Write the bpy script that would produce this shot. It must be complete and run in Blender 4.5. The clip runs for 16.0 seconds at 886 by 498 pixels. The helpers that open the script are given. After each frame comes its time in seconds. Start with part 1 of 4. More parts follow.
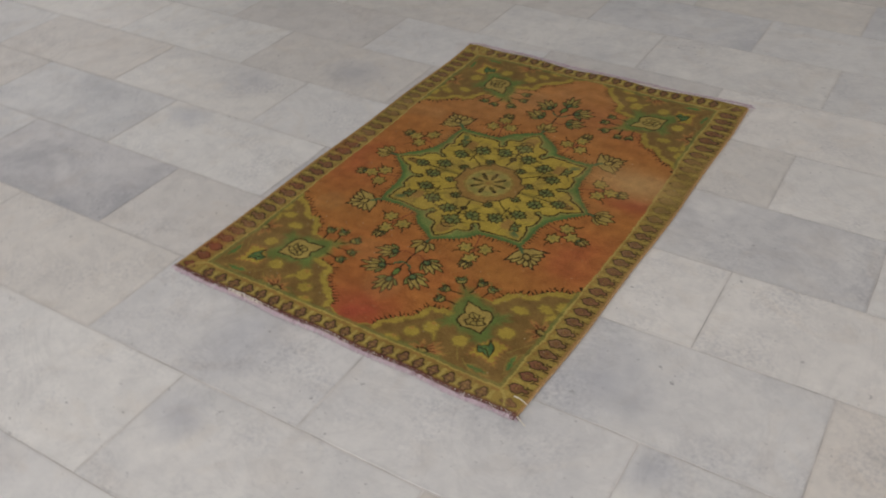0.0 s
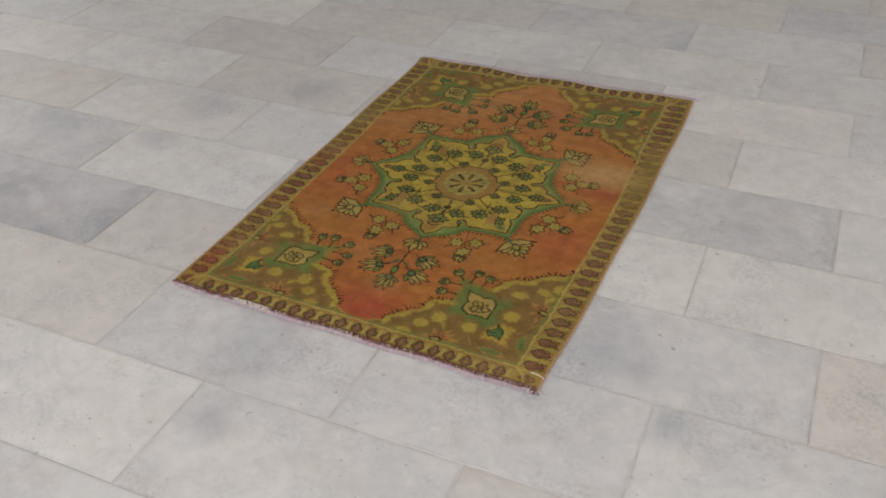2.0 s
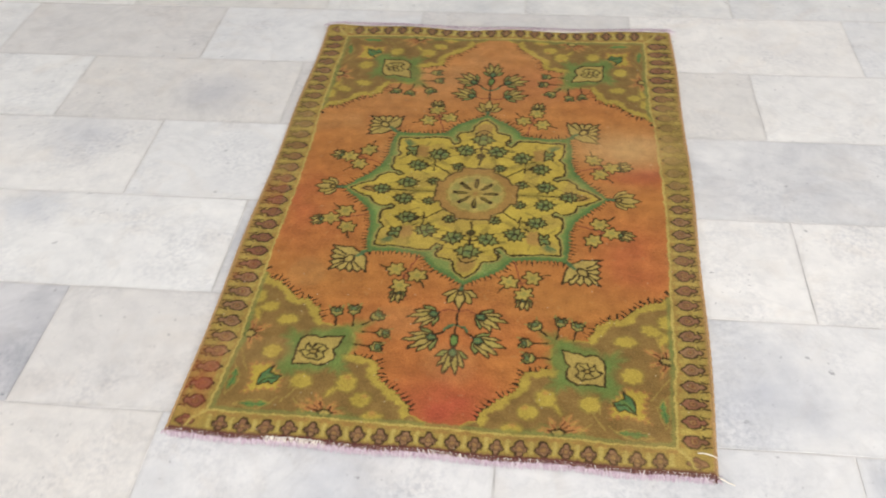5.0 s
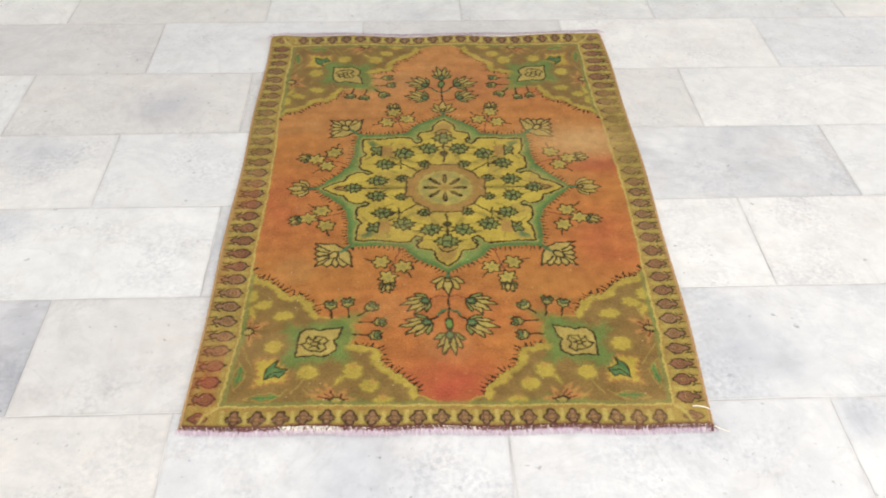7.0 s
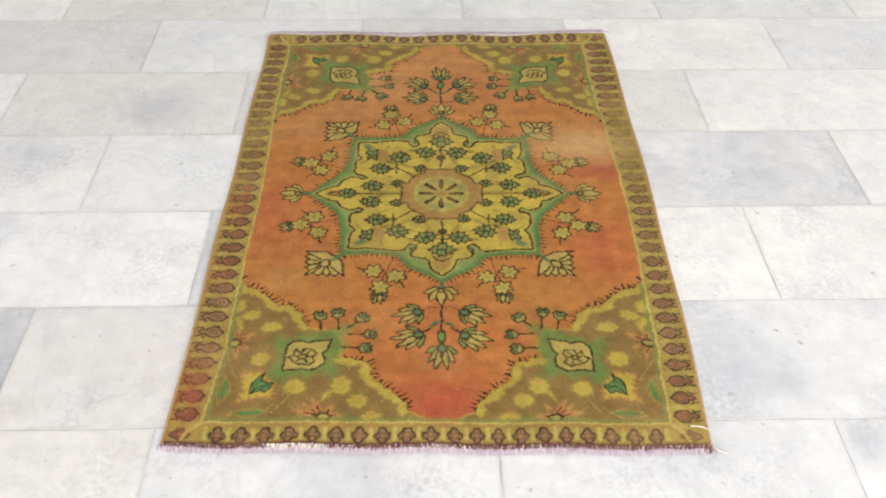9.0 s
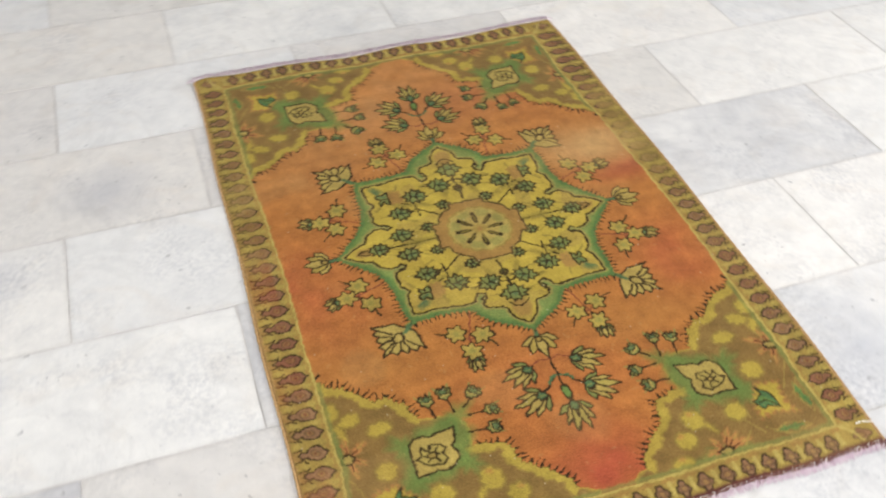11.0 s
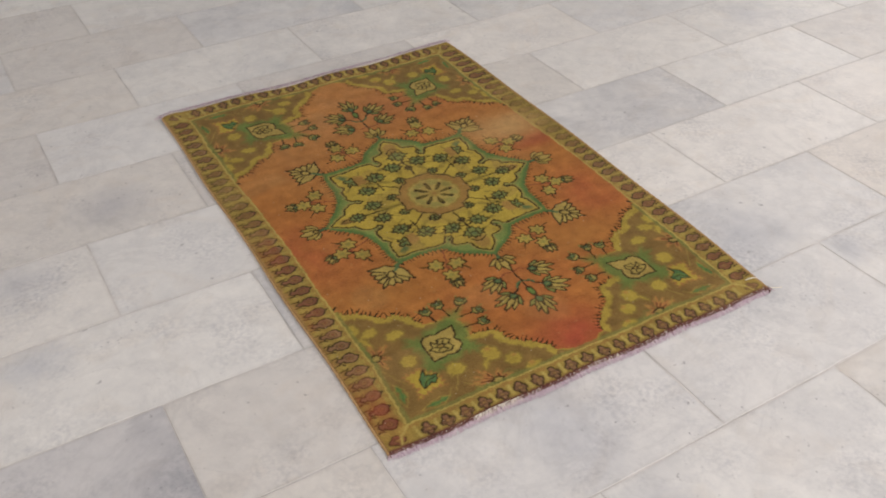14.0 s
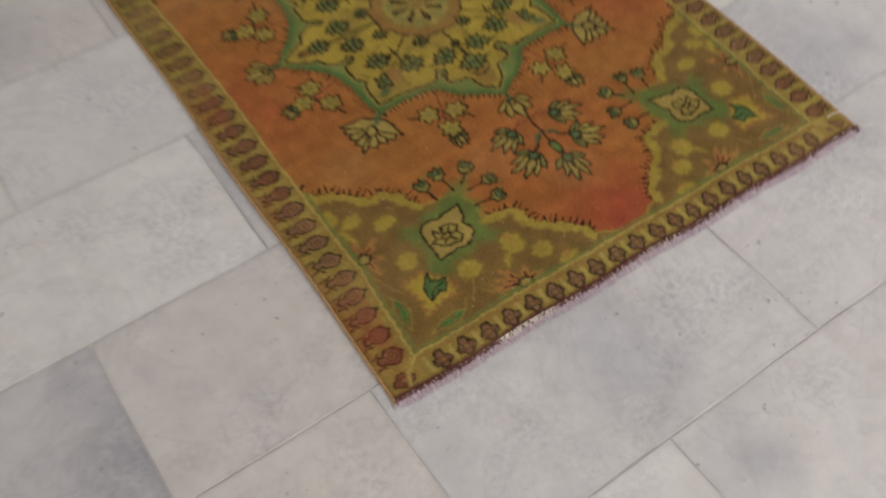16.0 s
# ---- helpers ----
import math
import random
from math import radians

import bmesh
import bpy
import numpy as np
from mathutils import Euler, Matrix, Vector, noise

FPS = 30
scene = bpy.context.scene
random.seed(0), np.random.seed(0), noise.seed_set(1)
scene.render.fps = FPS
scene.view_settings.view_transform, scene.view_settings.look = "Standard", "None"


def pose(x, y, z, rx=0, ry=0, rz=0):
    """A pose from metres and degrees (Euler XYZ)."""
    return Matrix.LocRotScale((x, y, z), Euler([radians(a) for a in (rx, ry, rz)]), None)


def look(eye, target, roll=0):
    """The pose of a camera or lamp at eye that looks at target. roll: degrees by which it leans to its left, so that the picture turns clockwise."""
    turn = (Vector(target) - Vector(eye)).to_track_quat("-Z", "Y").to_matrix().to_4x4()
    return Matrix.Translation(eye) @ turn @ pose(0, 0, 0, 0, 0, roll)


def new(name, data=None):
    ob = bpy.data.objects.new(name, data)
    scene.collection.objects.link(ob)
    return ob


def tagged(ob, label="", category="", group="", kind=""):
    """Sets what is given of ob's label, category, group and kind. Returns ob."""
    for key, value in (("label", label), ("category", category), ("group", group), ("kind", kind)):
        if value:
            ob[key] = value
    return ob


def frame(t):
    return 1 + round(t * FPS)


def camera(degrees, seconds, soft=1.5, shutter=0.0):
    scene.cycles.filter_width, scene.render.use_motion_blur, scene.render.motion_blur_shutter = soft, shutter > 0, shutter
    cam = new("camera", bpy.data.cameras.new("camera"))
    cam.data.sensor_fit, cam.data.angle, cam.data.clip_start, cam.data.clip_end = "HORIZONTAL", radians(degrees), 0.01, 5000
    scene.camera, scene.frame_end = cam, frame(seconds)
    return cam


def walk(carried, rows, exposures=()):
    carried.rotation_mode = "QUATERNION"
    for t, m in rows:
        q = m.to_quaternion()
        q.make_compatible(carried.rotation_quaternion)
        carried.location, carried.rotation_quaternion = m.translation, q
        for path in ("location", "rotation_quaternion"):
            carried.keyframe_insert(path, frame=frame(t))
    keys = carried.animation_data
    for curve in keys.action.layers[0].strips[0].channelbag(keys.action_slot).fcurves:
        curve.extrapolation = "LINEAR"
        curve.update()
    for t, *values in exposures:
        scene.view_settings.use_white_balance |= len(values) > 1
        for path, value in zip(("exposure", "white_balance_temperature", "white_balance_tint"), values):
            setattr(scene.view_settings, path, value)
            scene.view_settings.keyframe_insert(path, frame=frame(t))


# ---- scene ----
cam = camera(52.5, 16.0, 1.85, 0.8)
PATH = [
    (0, (0.989, -1.809, 1.365), (0.144, -0.465, 0.15), -1.8),
    (0.5, (0.915, -1.904, 1.37), (0.158, -0.483, 0.184), -2.7),
    (1, (0.886, -1.974, 1.358), (0.21, -0.505, 0.181), -1.8),
    (1.5, (0.865, -2.018, 1.356), (0.198, -0.536, 0.19), -1.4),
    (2, (0.848, -2.02, 1.352), (0.173, -0.541, 0.187), -1.5),
    (2.5, (0.798, -1.988, 1.354), (0.157, -0.513, 0.165), -2.2),
    (3, (0.694, -1.866, 1.35), (0.091, -0.39, 0.142), -3.1),
    (3.5, (0.573, -1.757, 1.343), (0.017, -0.282, 0.112), -4.5),
    (3.7, (0.513, -1.733, 1.344), (-0.018, -0.271, 0.087), -4.7),
    (5.8, (-0.013, -1.536, 1.287), (0.009, -0.075, -0.079), -0.1),
    (6, (-0.025, -1.563, 1.297), (0.021, -0.101, -0.067), 0.2),
    (6.5, (-0.07, -1.663, 1.309), (-0.018, -0.165, -0.015), 0.6),
    (7, (-0.08, -1.688, 1.303), (-0.011, -0.186, -0.016), 0.7),
    (7.5, (-0.066, -1.672, 1.304), (-0.012, -0.181, -0.028), 0.8),
    (8, (-0.06, -1.665, 1.304), (-0.016, -0.174, -0.028), 0.7),
    (8.5, (-0.058, -1.655, 1.301), (-0.009, -0.166, -0.033), 0.9),
    (9, (-0.043, -1.624, 1.299), (0.002, -0.136, -0.036), 0.6),
    (9.5, (-0.091, -1.572, 1.287), (-0.038, -0.089, -0.054), 1.2),
    (9.7, (-0.16, -1.544, 1.277), (-0.084, -0.067, -0.069), 1.4),
    (11.8, (-0.761, -1.196, 1.264), (-0.003, -0.015, -0.161), 0.1),
    (12, (-0.816, -1.216, 1.276), (-0.013, -0.08, -0.161), 0.1),
    (12.5, (-0.871, -1.334, 1.282), (-0.004, -0.208, -0.125), 0.6),
    (13, (-0.905, -1.52, 1.302), (-0.076, -0.299, -0.048), -0.2),
    (13.5, (-0.945, -1.634, 1.313), (-0.114, -0.331, 0.043), 0.0),
    (14, (-0.96, -1.654, 1.318), (-0.154, -0.297, 0.09), -0.3),
    (14.5, (-0.961, -1.652, 1.311), (-0.162, -0.296, 0.078), -0.2),
    (15, (-0.942, -1.599, 1.281), (-0.178, -0.287, -0.021), -0.5),
    (15.5, (-0.871, -1.393, 1.23), (-0.158, -0.216, -0.221), -1.1),
    (16, (-0.764, -1.178, 1.172), (-0.103, -0.233, -0.461), -0.1),
]
walk(cam, [(t, look(eye, target, roll)) for t, eye, target, roll in PATH], [(0, -1.08, 6900, 14), (0.5, -0.74, 6900, 14), (1, -0.82, 6900, 14), (1.5, -0.9, 6900, 14), (2.5, -0.94, 6900, 14), (3, -0.92, 6900, 14), (3.5, -0.72, 6850, 14), (6, 0.1, 6640, 11), (9.5, 0.1, 6640, 11), (12, 0.03, 6680, 11), (12.5, -0.4, 6950, 14), (13, -0.75, 7030, 16), (13.5, -0.85, 7030, 16), (14, -0.6, 7030, 16), (15, -0.6, 7000, 15), (15.5, -0.6, 7030, 16), (16, -0.98, 7030, 16)])

# ---- light ----
world = bpy.data.worlds.new("sky")
scene.world = world
world.use_nodes = True
wn = world.node_tree
sky = wn.nodes.new("ShaderNodeTexSky")
sky.sky_type, sky.sun_disc = "NISHITA", False
sky.sun_elevation, sky.sun_rotation = radians(48), radians(200)
wn.links.new(sky.outputs[0], wn.nodes["Background"].inputs[0])
wn.nodes["Background"].inputs[1].default_value = 0.12


def window_light(name, m, wide, high, watts, colour=(0.975, 0.985, 0.975)):
    """A made-up area lamp that stands in for daylight; no window is known."""
    data = bpy.data.lights.new(name, "AREA")
    data.shape, data.size, data.size_y, data.energy, data.color = "RECTANGLE", wide, high, watts, colour
    ob = new(name, data)
    ob.matrix_world = m
    return ob


window_light("window_light", look((0.6, -3.85, 1.75), (0.2, 0.2, 0.2)), 4.6, 2.2, 180)
# side lamps, added to balance brightness left, right and toward the back
window_light("window_light", look((-4.35, 1.0, 1.75), (-0.2, 0.6, 0.2)), 3.4, 2.0, 46)
window_light("window_light", look((4.35, 1.0, 1.75), (0.2, 0.6, 0.2)), 3.4, 2.0, 66)


# ---- materials ----
def nodes_of(name, rough=0.6):
    mat = bpy.data.materials.new(name)
    mat.use_nodes = True
    tree = mat.node_tree
    bsdf = tree.nodes["Principled BSDF"]
    bsdf.inputs["Roughness"].default_value = rough
    return mat, tree, bsdf


def add(tree, kind, **values):
    node = tree.nodes.new(kind)
    for key, value in values.items():
        node.inputs[key.replace("_", " ")].default_value = value
    return node


def ramp(tree, source, stops):
    node = tree.nodes.new("ShaderNodeValToRGB")
    tree.links.new(source, node.inputs[0])
    while len(node.color_ramp.elements) < len(stops):
        node.color_ramp.elements.new(0.5)
    for el, (at, col) in zip(node.color_ramp.elements, stops):
        el.position, el.color = at, (*col, 1.0)
    return node.outputs[0]


def mix(tree, fac, a, b, how="MIX"):
    node = tree.nodes.new("ShaderNodeMix")
    node.data_type, node.blend_type = "RGBA", how
    for k, v in ((0, fac), (6, a), (7, b)):
        if isinstance(v, bpy.types.NodeSocket):
            tree.links.new(v, node.inputs[k])
        else:
            node.inputs[k].default_value = v if k == 0 else (*v, 1.0)
    return node.outputs[2]


def calc(tree, how, a, b):
    node = tree.nodes.new("ShaderNodeMath")
    node.operation = how
    for k, v in enumerate((a, b)):
        if isinstance(v, bpy.types.NodeSocket):
            tree.links.new(v, node.inputs[k])
        else:
            node.inputs[k].default_value = v
    return node.outputs[0]


def bump(tree, bsdf, height, strength, distance):
    node = add(tree, "ShaderNodeBump", Strength=strength, Distance=distance)
    tree.links.new(height, node.inputs["Height"])
    tree.links.new(node.outputs[0], bsdf.inputs["Normal"])


def shifted(tree):
    """Object coordinates with a different offset for every object, so that no two slabs share their veins."""
    tc = tree.nodes.new("ShaderNodeTexCoord")
    info = tree.nodes.new("ShaderNodeObjectInfo")
    comb = tree.nodes.new("ShaderNodeCombineXYZ")
    tree.links.new(calc(tree, "MULTIPLY", info.outputs["Random"], 37.0), comb.inputs[0])
    tree.links.new(calc(tree, "MULTIPLY", info.outputs["Random"], 91.0), comb.inputs[1])
    vec = tree.nodes.new("ShaderNodeVectorMath")
    tree.links.new(tc.outputs["Object"], vec.inputs[0])
    tree.links.new(comb.outputs[0], vec.inputs[1])
    return vec.outputs[0], info.outputs["Random"]


def marble(name, pale, cloud, clouds, rough=0.42, smudge=None):
    """Honed marble: pale ground, soft grey clouds, thin veins, small dark specks and chips."""
    mat, tree, bsdf = nodes_of(name, rough)
    vec, rnd = shifted(tree)
    link = tree.links.new

    def noise_of(scale, detail, roughness=0.55, distortion=0.0):
        n = add(tree, "ShaderNodeTexNoise", Scale=scale, Detail=detail, Roughness=roughness, Distortion=distortion)
        link(vec, n.inputs["Vector"])
        return n.outputs["Fac"]
    big = noise_of(3.4, 8.0, 0.66, 0.5)
    tone = ramp(tree, big, [(0.42, pale), (clouds, cloud)])
    tone = mix(tree, 0.6, tone, ramp(tree, noise_of(19, 6, 0.68), [(0.3, (0.82, 0.82, 0.83)), (0.68, (1.06, 1.05, 1.04))]), "MULTIPLY")
    # crystalline grain that shows in cloudy patches
    patch = ramp(tree, noise_of(4.6, 5, 0.65), [(0.48, (0, 0, 0)), (0.68, (1, 1, 1))])
    crystals = ramp(tree, noise_of(95, 3, 0.6), [(0.36, (0.80, 0.81, 0.84)), (0.60, (1.02, 1.02, 1.02))])
    tone = mix(tree, patch, tone, mix(tree, 1.0, tone, crystals, "MULTIPLY"))
    stain = ramp(tree, noise_of(6.0, 3, 0.5, 1.5), [(0.52, (1, 1, 1)), (0.75, (0.95, 0.92, 0.89))])
    tone = mix(tree, 0.8, tone, stain, "MULTIPLY")
    vein = calc(tree, "ABSOLUTE", calc(tree, "SUBTRACT", noise_of(4.0, 6, 0.62, 1.2), 0.5), 0.0)
    tone = mix(tree, 0.28, tone, ramp(tree, vein, [(0.0, (0.78, 0.78, 0.79)), (0.035, (1, 1, 1))]), "MULTIPLY")
    speck = ramp(tree, noise_of(58, 2.5, 0.55), [(0.65, (1, 1, 1)), (0.73, (0.55, 0.55, 0.57))])
    where = ramp(tree, noise_of(5.5, 2), [(0.46, (0, 0, 0)), (0.62, (1, 1, 1))])
    tone = mix(tree, where, tone, mix(tree, 1.0, tone, speck, "MULTIPLY"))
    if smudge:
        # one grey cloud of the stone, at its own place in the slab
        x, y, r = smudge
        tc = tree.nodes.new("ShaderNodeTexCoord")
        away = tree.nodes.new("ShaderNodeVectorMath")
        away.operation = "DISTANCE"
        link(tc.outputs["Object"], away.inputs[0])
        away.inputs[1].default_value = (x, y, 0.0)
        reach = calc(tree, "ADD", calc(tree, "MULTIPLY", away.outputs["Value"], 0.62 / r), calc(tree, "MULTIPLY", noise_of(7.0, 7, 0.68), 0.9))
        tone = mix(tree, 1.0, tone, ramp(tree, reach, [(0.45, (0.76, 0.78, 0.83)), (1.05, (1, 1, 1))]), "MULTIPLY")
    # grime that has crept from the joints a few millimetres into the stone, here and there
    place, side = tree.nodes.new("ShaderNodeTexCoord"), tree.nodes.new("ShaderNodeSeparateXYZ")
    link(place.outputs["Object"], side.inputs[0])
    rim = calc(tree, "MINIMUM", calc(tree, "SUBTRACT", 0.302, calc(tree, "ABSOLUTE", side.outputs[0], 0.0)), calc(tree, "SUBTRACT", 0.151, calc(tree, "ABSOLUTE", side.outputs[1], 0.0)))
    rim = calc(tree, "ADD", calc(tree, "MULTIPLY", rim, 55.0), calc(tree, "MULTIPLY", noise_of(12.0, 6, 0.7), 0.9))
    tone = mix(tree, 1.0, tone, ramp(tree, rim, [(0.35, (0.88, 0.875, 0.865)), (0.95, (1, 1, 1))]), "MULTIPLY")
    each = ramp(tree, rnd, [(0.0, (0.93, 0.93, 0.94)), (0.5, (1.0, 0.995, 0.985)), (1.0, (1.03, 1.0, 0.97))])
    tone = mix(tree, 1.0, tone, each, "MULTIPLY")
    link(tone, bsdf.inputs["Base Color"])
    link(ramp(tree, noise_of(9, 4), [(0.3, (rough - 0.08,) * 3), (0.7, (rough + 0.12,) * 3)]), bsdf.inputs["Roughness"])
    bump(tree, bsdf, noise_of(40, 4), 0.12, 0.002)
    return mat


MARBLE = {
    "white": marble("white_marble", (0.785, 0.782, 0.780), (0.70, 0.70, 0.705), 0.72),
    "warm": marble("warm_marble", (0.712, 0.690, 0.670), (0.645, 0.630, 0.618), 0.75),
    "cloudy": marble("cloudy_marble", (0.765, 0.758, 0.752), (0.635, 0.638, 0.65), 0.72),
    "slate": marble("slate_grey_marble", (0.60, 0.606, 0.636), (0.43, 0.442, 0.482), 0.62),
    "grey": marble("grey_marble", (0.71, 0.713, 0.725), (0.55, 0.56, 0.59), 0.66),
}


def plain(name, colour, rough=0.8, scale=30.0, spread=0.12, relief=0.15):
    mat, tree, bsdf = nodes_of(name, rough)
    tc = tree.nodes.new("ShaderNodeTexCoord")
    n = add(tree, "ShaderNodeTexNoise", Scale=scale, Detail=5.0, Roughness=0.6)
    tree.links.new(tc.outputs["Object"], n.inputs["Vector"])
    lo, hi = [tuple(c * (1 + s * spread) for c in colour) for s in (-1, 1)]
    tree.links.new(ramp(tree, n.outputs["Fac"], [(0.3, lo), (0.7, hi)]), bsdf.inputs["Base Color"])
    bump(tree, bsdf, n.outputs["Fac"], relief, 0.003)
    return mat


GROUT = plain("grout", (0.57, 0.55, 0.54), 0.95, 9, 0.25, 0.2)
PLASTER = plain("plaster", (0.77, 0.77, 0.755), 0.9, 6, 0.03)


def wool(name):
    """Clipped wool pile: the woven colours of the knots, mottled by dye and wear, with a fine nap."""
    mat, tree, bsdf = nodes_of(name, 0.95)
    att = tree.nodes.new("ShaderNodeAttribute")
    att.attribute_name = "dye"
    tc = tree.nodes.new("ShaderNodeTexCoord")
    outs = []
    for scale, detail in ((420.0, 2.0), (60.0, 4.0), (9.0, 4.0)):
        n = add(tree, "ShaderNodeTexNoise", Scale=scale, Detail=detail, Roughness=0.6)
        tree.links.new(tc.outputs["Object"], n.inputs["Vector"])
        outs.append(n.outputs["Fac"])
    tone = mix(tree, 1.0, att.outputs["Color"], ramp(tree, outs[0], [(0.3, (0.80, 0.80, 0.80)), (0.7, (1.18, 1.18, 1.18))]), "MULTIPLY")
    tone = mix(tree, 1.0, tone, ramp(tree, outs[1], [(0.3, (0.90, 0.89, 0.87)), (0.7, (1.09, 1.08, 1.06))]), "MULTIPLY")
    tone = mix(tree, 1.0, tone, ramp(tree, outs[2], [(0.3, (0.94, 0.90, 0.88)), (0.7, (1.05, 1.06, 1.04))]), "MULTIPLY")
    tree.links.new(tone, bsdf.inputs["Base Color"])
    bsdf.inputs["Specular IOR Level"].default_value = 0.1
    bsdf.inputs["Sheen Weight"].default_value = 0.05
    bsdf.inputs["Sheen Roughness"].default_value = 0.5
    bump(tree, bsdf, outs[0], 0.5, 0.0015)
    return mat


def strand_wool(name, a, b, c):
    mat, tree, bsdf = nodes_of(name, 0.95)
    geo = tree.nodes.new("ShaderNodeNewGeometry")
    tree.links.new(ramp(tree, geo.outputs["Random Per Island"], [(0.0, a), (0.55, b), (1.0, c)]), bsdf.inputs["Base Color"])
    bsdf.inputs["Specular IOR Level"].default_value = 0.2
    return mat


WOOL = wool("wool_pile")
FRINGE = strand_wool("mauve_fringe_yarn", (0.50, 0.36, 0.45), (0.70, 0.58, 0.64), (0.80, 0.75, 0.76))
CREAM = strand_wool("cream_cotton_yarn", (0.74, 0.68, 0.56), (0.82, 0.78, 0.68), (0.86, 0.83, 0.76))
FUZZ = strand_wool("dark_edge_yarn", (0.10, 0.035, 0.04), (0.16, 0.07, 0.06), (0.30, 0.17, 0.13))
SELVEDGE = plain("selvedge_yarn", (0.47, 0.29, 0.13), 0.95, 160, 0.3, 0.5)


# ---- building helpers ----
def part(name, bm, material, parent=None, label=""):
    me = bpy.data.meshes.new(name)
    bm.to_mesh(me)
    bm.free()
    if material:
        me.materials.append(material)
    ob = new(name, me)
    ob.parent = parent
    return tagged(ob, label)


def box(bm, x0, y0, z0, x1, y1, z1):
    return bmesh.ops.create_cube(bm, size=1, matrix=Matrix.Translation(((x0 + x1) / 2, (y0 + y1) / 2, (z0 + z1) / 2)) @ Matrix.Diagonal((x1 - x0, y1 - y0, z1 - z0, 1)))


# ---- unseen room, made up to close round the camera and bounce light ----
XW, XE, YS, YN, HIGH = -4.6, 4.6, -4.1, 4.7, 3.0


def wall(name, boxes, label):
    bm = bmesh.new()
    for b in boxes:
        box(bm, *b)
    return tagged(part(name, bm, PLASTER), label, "wall", kind="structure")


wall("wall_north", [(XW - 0.2, YN, -0.06, XE + 0.2, YN + 0.2, HIGH)], "unseen plain off-white plastered wall, added to close the room")
wall("wall_east", [(XE, YS, -0.06, XE + 0.2, -0.8, HIGH), (XE, 2.8, -0.06, XE + 0.2, YN, HIGH), (XE, -0.8, -0.06, XE + 0.2, 2.8, 0.7), (XE, -0.8, 2.8, XE + 0.2, 2.8, HIGH)], "unseen off-white plastered wall with a made-up wide opening")
wall("wall_west", [(XW - 0.2, YS, -0.06, XW, -0.8, HIGH), (XW - 0.2, 2.8, -0.06, XW, YN, HIGH), (XW - 0.2, -0.8, -0.06, XW, 2.8, 0.7), (XW - 0.2, -0.8, 2.8, XW, 2.8, HIGH)], "unseen off-white plastered wall with a made-up wide opening")
wall("wall_south", [(XW - 0.2, YS - 0.2, -0.06, -1.8, YS, HIGH), (3.0, YS - 0.2, -0.06, XE + 0.2, YS, HIGH), (-1.8, YS - 0.2, -0.06, 3.0, YS, 0.6), (-1.8, YS - 0.2, 2.9, 3.0, YS, HIGH)], "unseen off-white plastered wall with a made-up wide opening")
bm = bmesh.new()
box(bm, XW - 0.2, YS - 0.2, HIGH, XE + 0.2, YN + 0.2, HIGH + 0.2)
tagged(part("ceiling", bm, PLASTER), "unseen plain white plastered ceiling, added to bounce light", "ceiling", kind="structure")
bm = bmesh.new()
box(bm, XW, YS, -0.06, XE, YN, -0.0012)
floor = tagged(part("floor", bm, GROUT), "pale marble slab floor laid in running bond with thin pinkish joints", "floor", kind="structure")

# ---- rug ----
FRONT_L, FRONT_R, BACK_R, BACK_L = [np.array(a) for a in ((-0.497, -0.686), (0.456, -0.708), (0.497, 0.769), (-0.483, 0.773))]
HALF_W, HALF_L = 0.48, 0.735


def trimmed(u, d):
    """The far end was cut close, through the border, and a little hollow."""
    return np.where(d > 0, d * (0.977 + 0.018 * u * u), d)


def rug_place(u, d):
    """The floor place of the weave's point (u across, d along, both -1 to 1): the rug lies a little askew and out of true."""
    d = trimmed(u, d)
    v = d - 0.038 * (1 - d * d)
    a, b = (u + 1) / 2, (v + 1) / 2
    out = []
    for k in (0, 1):
        out.append((1 - b) * ((1 - a) * FRONT_L[k] + a * FRONT_R[k]) + b * ((1 - a) * BACK_L[k] + a * BACK_R[k]))
    out[0] = out[0] + 0.012 * np.maximum(u, 0) * (1 - v * v) + 0.002 * np.sin(v * 9 + 1) * np.abs(u) ** 3
    out[1] = out[1] + 0.003 * np.sin(u * 8.5) * np.maximum(v, 0) ** 6 + 0.002 * np.sin(u * 13 + 2) * np.maximum(-v, 0) ** 6
    out[1] = out[1] - 0.016 * (np.maximum(-u - 0.90, 0) / 0.10) ** 2 * np.maximum(d, 0) ** 12
    return out


def rug_lift(u, d):
    """The small waves of the cloth on the floor."""
    back = np.maximum(d, 0) ** 14
    z = 0.0012 * (1 + np.sin(u * 5.1 + d * 3.3) * np.cos(d * 7.7 - u)) + back * 0.0024 * (1 + np.sin(u * 11 + 0.6))
    return z + 0.002 * np.maximum(d, 0) ** 20 * np.maximum(-u, 0) ** 8


NX, NY = 860, 1316
table = np.random.RandomState(5).rand(256, 256)


def grain(x, y, seed=0):
    """Smooth value noise, 0 to 1."""
    x, y = x + seed * 17.3 + 400, y + seed * 9.1 + 400
    i, j = np.floor(x).astype(int), np.floor(y).astype(int)
    f, g = x - i, y - j
    f, g = f * f * (3 - 2 * f), g * g * (3 - 2 * g)
    t = lambda a, b: table[a % 256, b % 256]
    return (t(i, j) * (1 - f) + t(i + 1, j) * f) * (1 - g) + (t(i, j + 1) * (1 - f) + t(i + 1, j + 1) * f) * g


uu, dd = [a.ravel() for a in np.meshgrid(np.linspace(-1, 1, NX), np.linspace(-1, 1, NY))]
P, Q = uu * HALF_W, -dd * HALF_L
